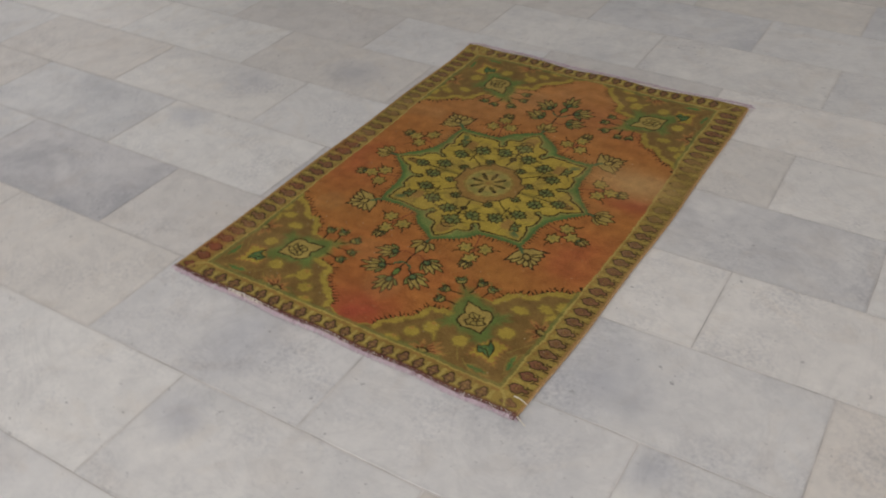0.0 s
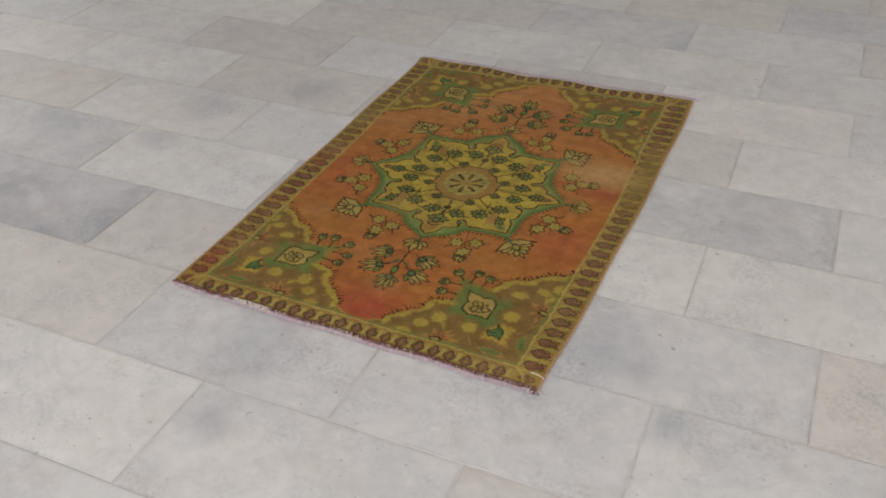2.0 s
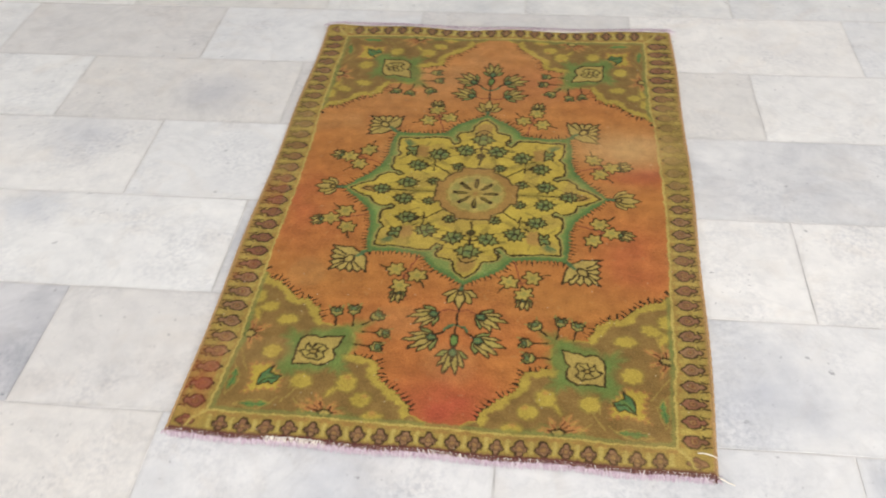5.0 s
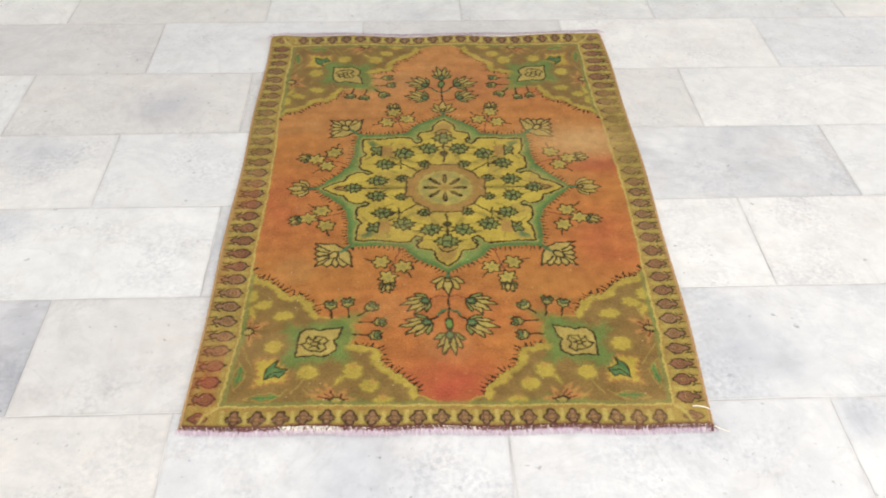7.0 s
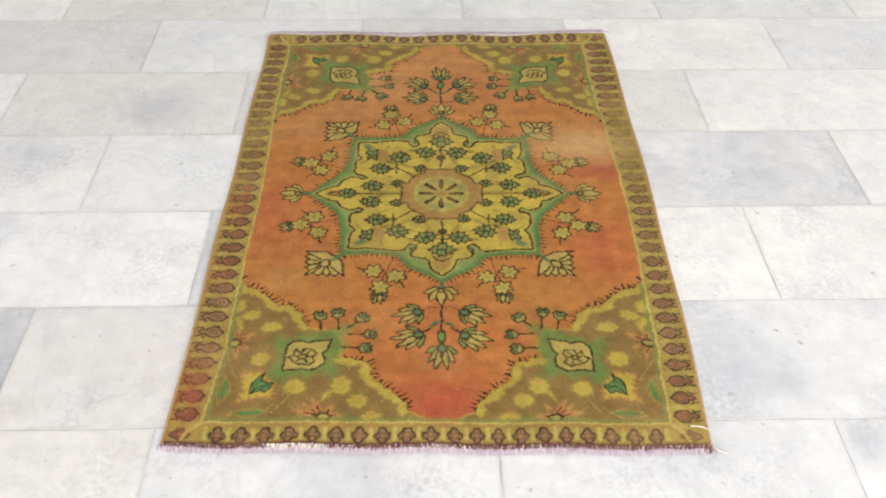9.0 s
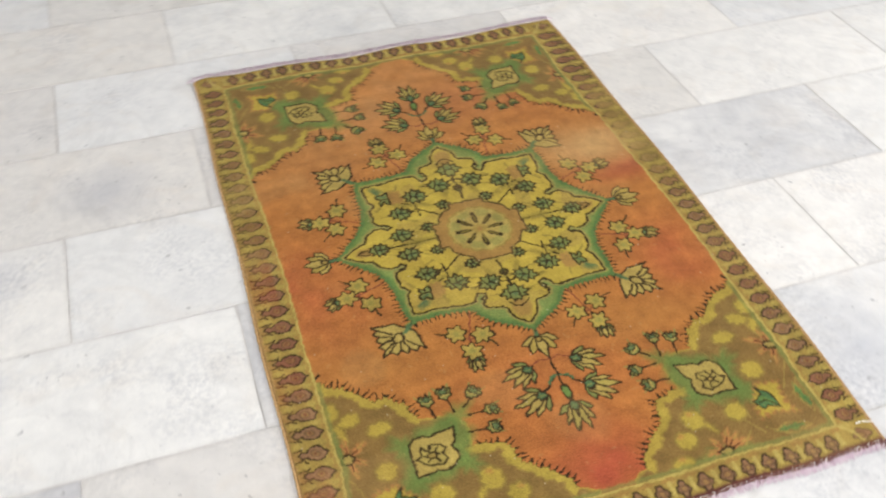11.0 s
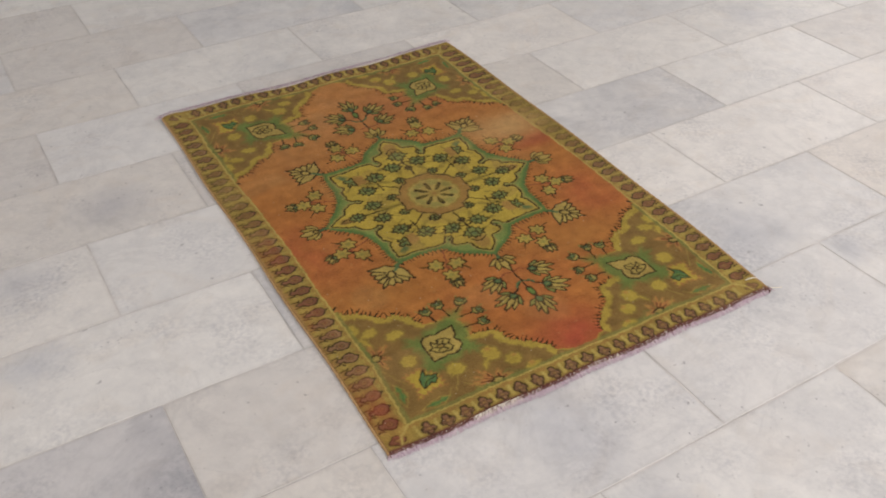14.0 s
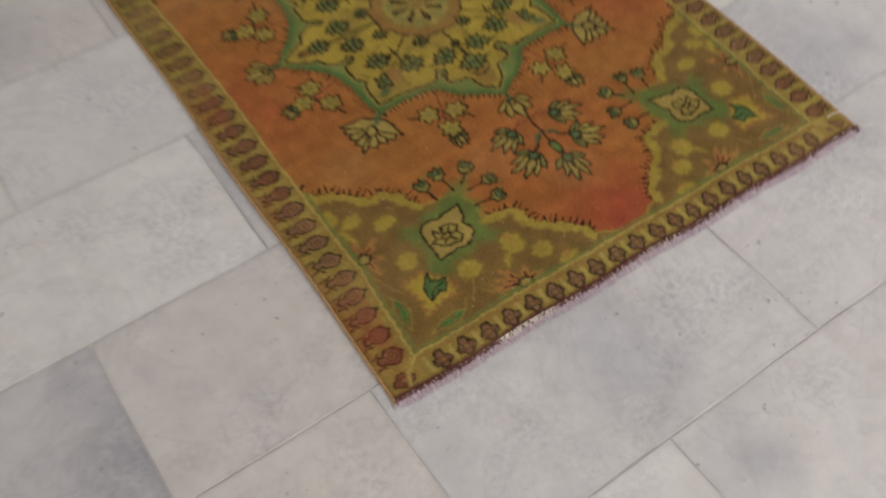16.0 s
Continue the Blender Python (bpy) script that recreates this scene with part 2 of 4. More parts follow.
# every knot, about 2 mm across, holds one colour
col_i, row_i = [a.ravel() for a in np.meshgrid(np.arange(NX), np.arange(NY))]
P = (col_i // 2 * 2 + 0.5) / (NX - 1) * 2 * HALF_W - HALF_W
Q = HALF_L - (row_i // 2 * 2 + 0.5) / (NY - 1) * 2 * HALF_L
Q = -HALF_L * trimmed(P / HALF_W, -Q / HALF_L)
# hand-knotted lines waver a little
WP = P + 0.005 * (grain(P * 14, Q * 14, 1) - 0.5) + 0.0032 * (grain(P * 95, Q * 95, 2) - 0.5) + 0.0030 * (grain(P * 230, Q * 230, 22) - 0.5)
WQ = Q + 0.005 * (grain(P * 14, Q * 14, 3) - 0.5) + 0.0032 * (grain(P * 95, Q * 95, 4) - 0.5) + 0.0030 * (grain(P * 230, Q * 230, 24) - 0.5)
# the weaver drifted: the medallion sits a little off the axis, one end of the star is longer, and the borders wander
WP = WP - 0.0085 * np.exp(-(P / 0.2) ** 2)
WQ = WQ + np.where(Q < 0, 0.008 * np.exp(-((Q + 0.27) / 0.12) ** 2), 0.0) - 0.009 * np.clip((-Q - 0.56) / 0.08, 0, 1)
drift = np.where(P < 0, np.interp(Q, (-0.72, -0.5, 0.0, 0.46, 0.68), (0, 0.003, -0.011, -0.0085, 0.0015)), np.interp(Q, (-0.72, -0.5, 0.0, 0.46, 0.68), (0.008, 0.0145, -0.004, 0.0, 0.002)))
WP = WP + drift * np.clip((np.abs(P) - 0.33) / 0.08, 0, 1) * np.clip((0.478 - np.abs(P)) / 0.05, 0, 1)
p, q = np.abs(WP), np.abs(WQ)
# colours of the dyes
ORANGE, RED, PALE = (0.372, 0.149, 0.038), (0.360, 0.078, 0.038), (0.43, 0.235, 0.095)
YELLOW, GOLD, OLIVE, BROWN = (0.405, 0.306, 0.052), (0.298, 0.212, 0.054), (0.222, 0.174, 0.036), (0.200, 0.124, 0.038)
GREEN, MOSS, TEAL, DARK = (0.118, 0.195, 0.048), (0.178, 0.200, 0.056), (0.074, 0.134, 0.058), (0.028, 0.017, 0.008)
TAN, CREAM_DYE, MAROON, RUST = (0.290, 0.168, 0.048), (0.350, 0.264, 0.074), (0.145, 0.052, 0.030), (0.37, 0.165, 0.055)
CLUB, STRAW = (0.250, 0.142, 0.074), (0.400, 0.315, 0.090)
dye = np.empty((NX * NY, 3))
sunk = np.zeros(NX * NY)


def lay(idx, sd, colour, soft=0.0010, strength=1.0):
    """Knot a colour in where sd is below 0."""
    a = np.clip(0.5 - (sd - (0.0006 if colour is DARK else 0.0)) / (2 * soft), 0, 1) * strength
    dye[idx] += (np.array(colour) - dye[idx]) * a[:, None]
    if colour is DARK:
        sunk[idx] = np.maximum(sunk[idx], a)
    elif strength == 1.0:
        sunk[idx] *= 1 - a


def near(cx, cy, r):
    idx = np.nonzero((np.abs(p - cx) < r) & (np.abs(q - cy) < r))[0]
    return idx, p[idx] - cx, q[idx] - cy


def ellipse(cx, cy, rx, ry, colour, turn=0.0, line=0.0, soft=0.0010, strength=1.0, fray=0.0):
    idx, x, y = near(cx, cy, max(rx, ry) + 0.006 + 2 * soft)
    c, s = math.cos(radians(turn)), math.sin(radians(turn))
    a, b = c * x + s * y, -s * x + c * y
    k = np.hypot(a / rx, b / ry)
    sd = (k - 1) * min(rx, ry) + fray * np.sin(np.arctan2(b, a) * 7 + cx * 300)
    lay(idx, sd, colour, soft, strength)
    if line:
        lay(idx, np.abs(sd) - line, DARK)


def stroke(points, w, colour, soft=0.0008, taper=1.0):
    for (x0, y0), (x1, y1) in zip(points, points[1:]):
        r = max(abs(x1 - x0), abs(y1 - y0)) / 2 + w + 0.004
        idx, x, y = near((x0 + x1) / 2, (y0 + y1) / 2, r)
        x, y = x + (x0 + x1) / 2 - x0, y + (y0 + y1) / 2 - y0
        ex, ey = x1 - x0, y1 - y0
        t = np.clip((x * ex + y * ey) / (ex * ex + ey * ey + 1e-12), 0, 1)
        lay(idx, np.hypot(x - t * ex, y - t * ey) - w * (1 - (1 - taper) * t), colour, soft)


def outline_of(points, margin=0.03):
    """Knots near a closed outline, their signed distance to it, and how far along it the nearest point lies."""
    pts = np.array(points)
    lo, hi = pts.min(0) - margin, pts.max(0) + margin
    idx = np.nonzero((p > lo[0]) & (p < hi[0]) & (q > lo[1]) & (q < hi[1]))[0]
    x, y = p[idx], q[idx]
    best, along, run = np.full(len(idx), 1e9), np.zeros(len(idx)), 0.0
    inside = np.zeros(len(idx), bool)
    for (x0, y0), (x1, y1) in zip(points, points[1:] + points[:1]):
        ex, ey = x1 - x0, y1 - y0
        size = math.hypot(ex, ey)
        t = np.clip(((x - x0) * ex + (y - y0) * ey) / (size * size + 1e-12), 0, 1)
        d = np.hypot(x - x0 - t * ex, y - y0 - t * ey)
        closer = d < best
        best[closer], along[closer] = d[closer], (run + t * size)[closer]
        inside ^= ((y0 > y) != (y1 > y)) & (x < (x1 - x0) * (y - y0) / (y1 - y0 + 1e-12) + x0)
        run += size
    return idx, np.where(inside, -best, best), along


def length_of(points):
    return sum(math.dist(a, b) for a, b in zip(points, points[1:]))


def shape(points, colour, line=0.0014, ragged=0.0, soft=0.0010):
    """A filled outline with a dark contour."""
    idx, sd, along = outline_of(list(points), 0.010)
    sd = sd + ragged * np.sin(along * 520)
    lay(idx, sd, colour, soft)
    if line:
        lay(idx, np.abs(sd) - line, DARK)


def petal(x0, y0, turn, long, wide, colour, line=0.0012):
    """One pointed petal that springs from (x0, y0) along the direction turn."""
    c, s = math.cos(radians(turn)), math.sin(radians(turn))
    idx, x, y = near(x0 + c * long / 2, y0 + s * long / 2, long * 0.62 + 0.006)
    x, y = x + c * long / 2, y + s * long / 2
    a, b = c * x + s * y, -s * x + c * y
    t = np.clip(a / long, 0, 1)
    half = wide / 2 * np.sin(math.pi * t ** 0.85) ** 0.8
    sd = np.where((a > 0) & (a < long), np.abs(b) - half, np.hypot(a - t * long, b))
    lay(idx, sd, colour)
    lay(idx, np.where(sd > -0.004, np.abs(sd) - line, 1.0), DARK)


def spread_of(cx, cy, turn, long, wide, petals, colour=CREAM_DYE, droop=0.75, most=68):
    """A palmette seen from the side: pointed petals that open along the direction turn."""
    for k in sorted(range(petals), key=lambda k: -abs(k - (petals - 1) / 2)):
        off = (k / (petals - 1) - 0.5) * 2
        petal(cx, cy, turn + off * most, long * (1 - (1 - droop) * abs(off)), wide, colour if k % 2 == 0 else (0.325, 0.245, 0.058))
    c, s = math.cos(radians(turn)), math.sin(radians(turn))
    ellipse(cx + c * 0.12 * long, cy + s * 0.12 * long, 0.12 * long, 0.10 * long, GOLD, turn, line=0.0011)


def tuft(cx, cy, turn, long, wide):
    """A flower head: a green cup with narrow pointed petals."""
    for off, r, colour in ((-58, 0.58, MOSS), (56, 0.62, MOSS), (-30, 0.80, CREAM_DYE), (31, 0.86, CREAM_DYE), (-11, 1.0, (0.315, 0.255, 0.066)), (13, 0.95, CREAM_DYE)):
        petal(cx, cy, turn + off, long * r, wide * 0.33, colour, 0.0012)
    c, s = math.cos(radians(turn)), math.sin(radians(turn))
    ellipse(cx + c * 0.12 * long, cy + s * 0.12 * long, 0.17 * long, 0.19 * wide, TEAL, turn, 0.0012, fray=0.001)
    stroke([(cx + c * 0.05 * long - s * 0.06 * long, cy + s * 0.05 * long + c * 0.06 * long), (cx + c * 0.18 * long, cy + s * 0.18 * long)], 0.0010, MOSS)


def blossom(cx, cy, r, colour=CREAM_DYE, lobes=6, line=0.0015):
    idx, x, y = near(cx, cy, r * 1.5)
    th = np.arctan2(y, x)
    sd = np.hypot(x, y) - r * (0.84 + 0.17 * np.cos(lobes * th + cx * 90) + 0.05 * np.sin(2 * th + cy * 70))
    lay(idx, sd, colour)
    lay(idx, np.abs(sd) - line, DARK)
    lay(idx, np.hypot(x, y) - 0.30 * r, MOSS, 0.003, 0.6)
    lay(idx, np.maximum(np.abs(np.sin(lobes / 2 * (th + cx * 18))) * np.hypot(x, y) - 0.0009, np.hypot(x, y) - 0.7 * r), OLIVE, 0.001, 0.5)


def bud(cx, cy, turn, r, stem):
    """A closed flower on a stem: a dark-edged green cup with two light sepals."""
    c, s = math.cos(radians(turn)), math.sin(radians(turn))
    at = lambda a, b: (cx + r * (a * c - b * s), cy + r * (a * s + b * c))
    stroke([at(0.6, 0), (cx + c * stem, cy + s * stem)], 0.0014, DARK)
    for side in (-1, 1):
        stroke([at(-0.2, side * 0.7), at(-1.35, side * 1.15)], 0.0024, MOSS, taper=0.4)
    shape([at(1.0, 0.25), at(0.5, 0.85), at(-0.5, 1.05), at(-1.05, 0.55), at(-0.75, 0), at(-1.05, -0.55), at(-0.5, -1.05), at(0.5, -0.85), at(1.0, -0.25)], (0.215, 0.215, 0.058), 0.0013, 0.0009)
    ellipse(*at(-0.25, 0), 0.45 * r, 0.55 * r, TEAL, turn, 0.0008, fray=0.0016, strength=0.8)
    stroke([at(0.35, -0.55), at(0.35, 0.55)], 0.0012, CREAM_DYE)


LOZENGE = ((1.05, 0), (0.62, 0.22), (0.72, 0.50), (0.34, 0.46), (0.22, 0.84), (-0.06, 0.60), (-0.34, 0.82), (-0.42, 0.46), (-0.80, 0.44), (-0.66, 0.18), (-1.05, 0))
LOZENGE = LOZENGE + tuple((a, -b) for a, b in LOZENGE[-2:0:-1])


def ragged_leaf(cx, cy, r, turn, colour, heart):
    """A serrated leaf with a darker heart and a few dark veins."""
    c, s = math.cos(radians(turn)), math.sin(radians(turn))
    at = lambda a, b: (cx + r * (a * c - b * s), cy + r * (a * s + b * c))
    stroke([at(-0.9, 0.1), at(-1.75, 0.5)], 0.0024, OLIVE, 0.002, taper=0.3)
    stroke([at(0.9, -0.1), at(1.65, -0.3)], 0.0022, OLIVE, 0.002, taper=0.3)
    shape([at(a, b) for a, b in LOZENGE], colour, 0.0012)
    ellipse(*at(-0.15, 0.08), 0.42 * r, 0.26 * r, heart, turn + 20, soft=0.003, strength=0.75)
    for a0, b0, a1, b1 in ((-0.62, 0.0, 0.30, 0.0), (-0.05, 0.0, -0.25, 0.55), (-0.05, 0.0, -0.25, -0.55), (0.30, 0.0, 0.30, 0.40), (0.30, 0.0, 0.36, -0.36)):
        stroke([at(a0, b0), at(a1, b1)], 0.0010, DARK)


every = np.arange(NX * NY)
# ground: madder field, redder and paler where the dye and the wear changed it
dye[:] = ORANGE
for cx, cy, rx, ry, colour, much in ((0.0, 0.63, 0.12, 0.085, RED, 0.95), (-0.40, 0.06, 0.09, 0.13, RED, 0.42), (0.36, 0.20, 0.10, 0.12, RED, 0.45),
                                     (0.38, -0.10, 0.10, 0.045, RED, 0.70), (0.36, -0.19, 0.13, 0.065, PALE, 0.95), (-0.05, -0.50, 0.35, 0.20, PALE, 0.42),
                                     (-0.30, -0.30, 0.12, 0.12, PALE, 0.25), (-0.3, 0.28, 0.12, 0.08, GOLD, 0.22), (0.2, 0.35, 0.2, 0.06, GOLD, 0.12), (0.17, -0.45, 0.2, 0.09, RED, 0.25), (-0.32, 0.20, 0.10, 0.16, RED, 0.20), (0.0, 0.42, 0.20, 0.10, RED, 0.25)):
    fall = np.exp(-((P - cx) / rx) ** 2 - ((Q - cy) / ry) ** 2) * much * (0.65 + 0.7 * grain(P * 25, Q * 25, 7))
    dye += (np.array(colour) - dye) * np.clip(fall, 0, 1)[:, None]
dye *= (0.90 + 0.20 * grain(P * 6, Q * 55, 8))[:, None]

# corner pieces
EDGE = [(0.440, 0.275), (0.417, 0.294), (0.411, 0.304), (0.393, 0.321), (0.370, 0.327), (0.355, 0.341), (0.340, 0.352), (0.322, 0.374), (0.298, 0.374), (0.285, 0.388), (0.275, 0.394), (0.271, 0.412), (0.261, 0.436),
        (0.205, 0.440), (0.184, 0.470), (0.190, 0.519), (0.174, 0.516), (0.164, 0.523), (0.142, 0.528), (0.134, 0.541), (0.132, 0.562), (0.127, 0.578), (0.117, 0.584), (0.097, 0.599), (0.084, 0.613), (0.073, 0.624),
        (0.066, 0.636), (0.060, 0.652), (0.041, 0.661), (0.031, 0.668), (0.026, 0.700), (0.440, 0.700)]
idx, sd, along = outline_of(EDGE)
open_side = (along > length_of(EDGE[:13])) & (along < length_of(EDGE[:16])) | (along > length_of(EDGE[:28]))
comb = 0.5 + 0.5 * np.sin(along * 2 * math.pi / 0.0105 + 4 * grain(along * 45, along * 0, 6))
lay(idx, np.where(open_side, 1.0, sd - 0.0165 * comb ** 3 * (0.45 + 1.0 * grain(along * 130, along * 0, 3)) - 0.0008), DARK)
lay(idx, np.where(open_side, sd, sd - 0.004 * comb * (grain(along * 110, along * 0, 12) > 0.4)), (0.350, 0.262, 0.050))
lay(idx, np.where(open_side, sd + 0.004, sd + 0.0155 + 0.0035 * np.sin(along * 95) + 0.002 * np.sin(along * 310)), BROWN, 0.003)
# yellow leaves and drops on the brown
for cx, cy, rx, ry, turn in ((0.327, 0.433, 0.020, 0.0125, 5), (0.375, 0.401, 0.019, 0.013, 15), (0.403, 0.374, 0.012, 0.018, 0), (0.338, 0.520, 0.019, 0.017, 0), (0.265, 0.595, 0.0175, 0.018, 0),
                             (0.182, 0.589, 0.018, 0.021, 0), (0.151, 0.626, 0.018, 0.016, 20), (0.124, 0.665, 0.018, 0.011, 0), (0.398, 0.420, 0.006, 0.018, 20), (0.205, 0.612, 0.004, 0.014, -35)):
    ellipse(cx, cy, rx + 0.004, ry + 0.004, OLIVE, turn, soft=0.004, strength=0.5)
    ellipse(cx, cy, rx, ry, (0.355, 0.268, 0.050), turn, soft=0.0022, fray=0.0014)
for cx, cy in ((0.182, 0.575), (0.145, 0.616), (0.124, 0.657)):
    ellipse(cx, cy, 0.006, 0.005, RUST, soft=0.003, strength=0.6)
# green cloud round the corner flower
for cx, cy, rx, ry, turn in ((0.247, 0.508, 0.072, 0.050, 42), (0.197, 0.448, 0.034, 0.017, 45), (0.298, 0.560, 0.034, 0.022, 45), (0.208, 0.548, 0.022, 0.016, -40), (0.297, 0.486, 0.028, 0.016, -40), (0.407, 0.47, 0.007, 0.03, 5), (0.20, 0.664, 0.035, 0.007, 0)):
    ellipse(cx, cy, rx, ry, GREEN, turn, soft=0.009, strength=0.74, fray=0.004)
# ragged gold leaf with a dark green heart, toward the corner
LEAF = [(0.298, 0.590), (0.302, 0.625), (0.326, 0.619), (0.346, 0.625), (0.372, 0.632), (0.363, 0.602), (0.372, 0.554), (0.350, 0.552), (0.330, 0.548)]
idx, sd, along = outline_of(LEAF)
lay(idx, sd + 0.003 * np.sin(along * 500), RUST, 0.003, 0.6)
lay(idx, sd + 0.005 + 0.003 * np.sin(along * 420), (0.375, 0.280, 0.048), 0.003)
shape([(0.304, 0.586), (0.313, 0.583), (0.328, 0.574), (0.323, 0.559), (0.336, 0.569), (0.345, 0.583), (0.347, 0.609), (0.335, 0.604), (0.325, 0.600), (0.318, 0.607), (0.310, 0.598)], (0.074, 0.150, 0.056), 0.0008)
ellipse(0.330, 0.590, 0.014, 0.004, GREEN, 45, soft=0.002)
stroke([(0.312, 0.590), (0.330, 0.590), (0.343, 0.604)], 0.0008, DARK)
# slim green leaves along the corner's two sides, each beside a light tendril
for cx, cy, turn in ((0.396, 0.599, 84), (0.338, 0.655, 2)):
    c, s = math.cos(radians(turn)), math.sin(radians(turn))
    at = lambda a, b: (cx + a * c - b * s, cy + a * s + b * c)
    shape([at(-0.030, 0.0), at(-0.014, 0.006), at(-0.004, 0.004), at(0.008, 0.008), at(0.030, 0.0), at(0.010, -0.007), at(0.0, -0.003), at(-0.012, -0.007)], GREEN, 0.0, 0.0008, 0.002)
    stroke([at(-0.022, 0), at(0.022, 0)], 0.0016, (0.066, 0.145, 0.048))
    stroke([at(-0.040, -0.014), at(-0.026, -0.002), at(-0.010, 0.010), at(0.010, 0.011), at(0.040, 0.002)], 0.0011, GOLD)
    stroke([at(-0.026, -0.002), at(-0.008, -0.010), at(0.014, -0.010), at(0.040, 0.002)], 0.0009, GOLD)
# small red star flowers at the border
for cx, cy, tips in ((0.400, 0.477, ((0.363, 0.451), (0.368, 0.492), (0.390, 0.517), (0.398, 0.439))), (0.209, 0.667, ((0.243, 0.640), (0.229, 0.626), (0.260, 0.652), (0.194, 0.640), (0.176, 0.661)))):
    for x, y in tips:
        turn, long = math.degrees(math.atan2(y - cy, x - cx)), math.dist((x, y), (cx, cy))
        c, s = math.cos(radians(turn)), math.sin(radians(turn))
        ellipse(cx + 0.60 * long * c, cy + 0.60 * long * s, 0.42 * long, 0.0062, RUST, turn, soft=0.002, fray=0.0014)
        stroke([(cx + 0.7 * long * c, cy + 0.7 * long * s), (x, y)], 0.0020, GOLD, 0.002, taper=0.4)
        stroke([(cx + 0.2 * long * c, cy + 0.2 * long * s), (cx + 0.62 * long * c, cy + 0.62 * long * s)], 0.0014, (0.07, 0.025, 0.012))
    ellipse(cx, cy, 0.012, 0.009, CREAM_DYE, line=0.0014, fray=0.001)
for a, b in (((0.405, 0.52), (0.375, 0.575)), ((0.270, 0.615), (0.292, 0.650)), ((0.280, 0.590), (0.284, 0.616)), ((0.385, 0.42), (0.392, 0.45)), ((0.245, 0.668), (0.270, 0.640))):
    stroke([a, b], 0.0011, GOLD)
# corner flower: a lobed leaf, its long points toward the middle and the corner
shape([(0.208, 0.466), (0.225, 0.470), (0.242, 0.473), (0.252, 0.478), (0.265, 0.473), (0.278, 0.475), (0.288, 0.488), (0.290, 0.511), (0.290, 0.535), (0.292, 0.552), (0.264, 0.548), (0.242, 0.550), (0.228, 0.543),
       (0.218, 0.533), (0.216, 0.516), (0.224, 0.506), (0.214, 0.493)], CREAM_DYE, 0.0013)
ellipse(0.258, 0.516, 0.025, 0.022, (0.310, 0.235, 0.062), 45, soft=0.004, strength=0.7)
HEART = [(0.239, 0.496), (0.256, 0.494), (0.262, 0.506), (0.272, 0.496), (0.275, 0.513), (0.285, 0.518), (0.274, 0.531), (0.264, 0.534), (0.247, 0.537), (0.236, 0.528), (0.243, 0.516), (0.233, 0.506)]
shape(HEART, (0.335, 0.262, 0.072), 0.0011)
for k in (0, 2, 4, 6, 8, 10):
    x, y = HEART[k]
    stroke([(0.258, 0.515), (0.258 + (x - 0.258) * 0.72, 0.515 + (y - 0.515) * 0.72)], 0.0010, DARK)
ellipse(0.258, 0.515, 0.0065, 0.006, GOLD, line=0.0010)

# buds between the corner flower and the field
for cx, cy, turn, r, stem in ((0.155, 0.406, 48, 0.0135, 0.036), (0.203, 0.392, 97, 0.0125, 0.044), (0.237, 0.400, 98, 0.0125, 0.040), (0.137, 0.453, -2, 0.0125, 0.042), (0.144, 0.491, -3, 0.0125, 0.044)):
    bud(cx, cy, turn, r, stem)

# sprays of three blossoms beside the star
for heads, stem, tip, turn, leaves in ((((0.092, 0.284), (0.140, 0.269), (0.124, 0.316)), (0.099, 0.225), (0.125, 0.330), 84, ((0.177, 0.256), (0.073, 0.318))), (((0.277, 0.088), (0.263, 0.140), (0.303, 0.114)), (0.230, 0.095), (0.318, 0.117), 12, ((0.309, 0.061), (0.256, 0.176)))):
    mid = (sum(h[0] for h in heads) / 3, sum(h[1] for h in heads) / 3)
    stroke([stem, mid], 0.0014, (0.16, 0.04, 0.025))
    for h in heads:
        stroke([mid, h], 0.0013, (0.16, 0.04, 0.025))
    tuft(tip[0], tip[1], turn, 0.036, 0.034)
    for h, l in zip(heads[1::-1] if turn > 45 else heads, leaves):
        stroke([h, l], 0.0034, OLIVE, taper=0.25)
        stroke([h, l], 0.0011, DARK)
    for h in heads:
        blossom(h[0], h[1], 0.0215, (0.345, 0.258, 0.060))

# spray on the long axis
stroke([(0.0, 0.36), (0.0, 0.49)], 0.0018, DARK)
stroke([(0.0, 0.413), (0.014, 0.424), (0.026, 0.440), (0.040, 0.450)], 0.0018, DARK)
stroke([(0.004, 0.417), (0.014, 0.420), (0.022, 0.432)], 0.0026, TEAL)
stroke([(0.0, 0.380), (0.018, 0.374), (0.040, 0.386)], 0.0012, (0.16, 0.04, 0.025))
ellipse(0.0, 0.459, 0.0075, 0.017, GREEN, line=0.001)
tuft(0.040, 0.388, 24, 0.060, 0.044)
tuft(0.038, 0.452, 26, 0.064, 0.044)
tuft(0.0, 0.484, 90, 0.062, 0.042)
stroke([(0.0, 0.300), (0.0, 0.322)], 0.0050, TEAL, 0.002)
spread_of(0.0, 0.322, 90, 0.050, 0.019, 5)

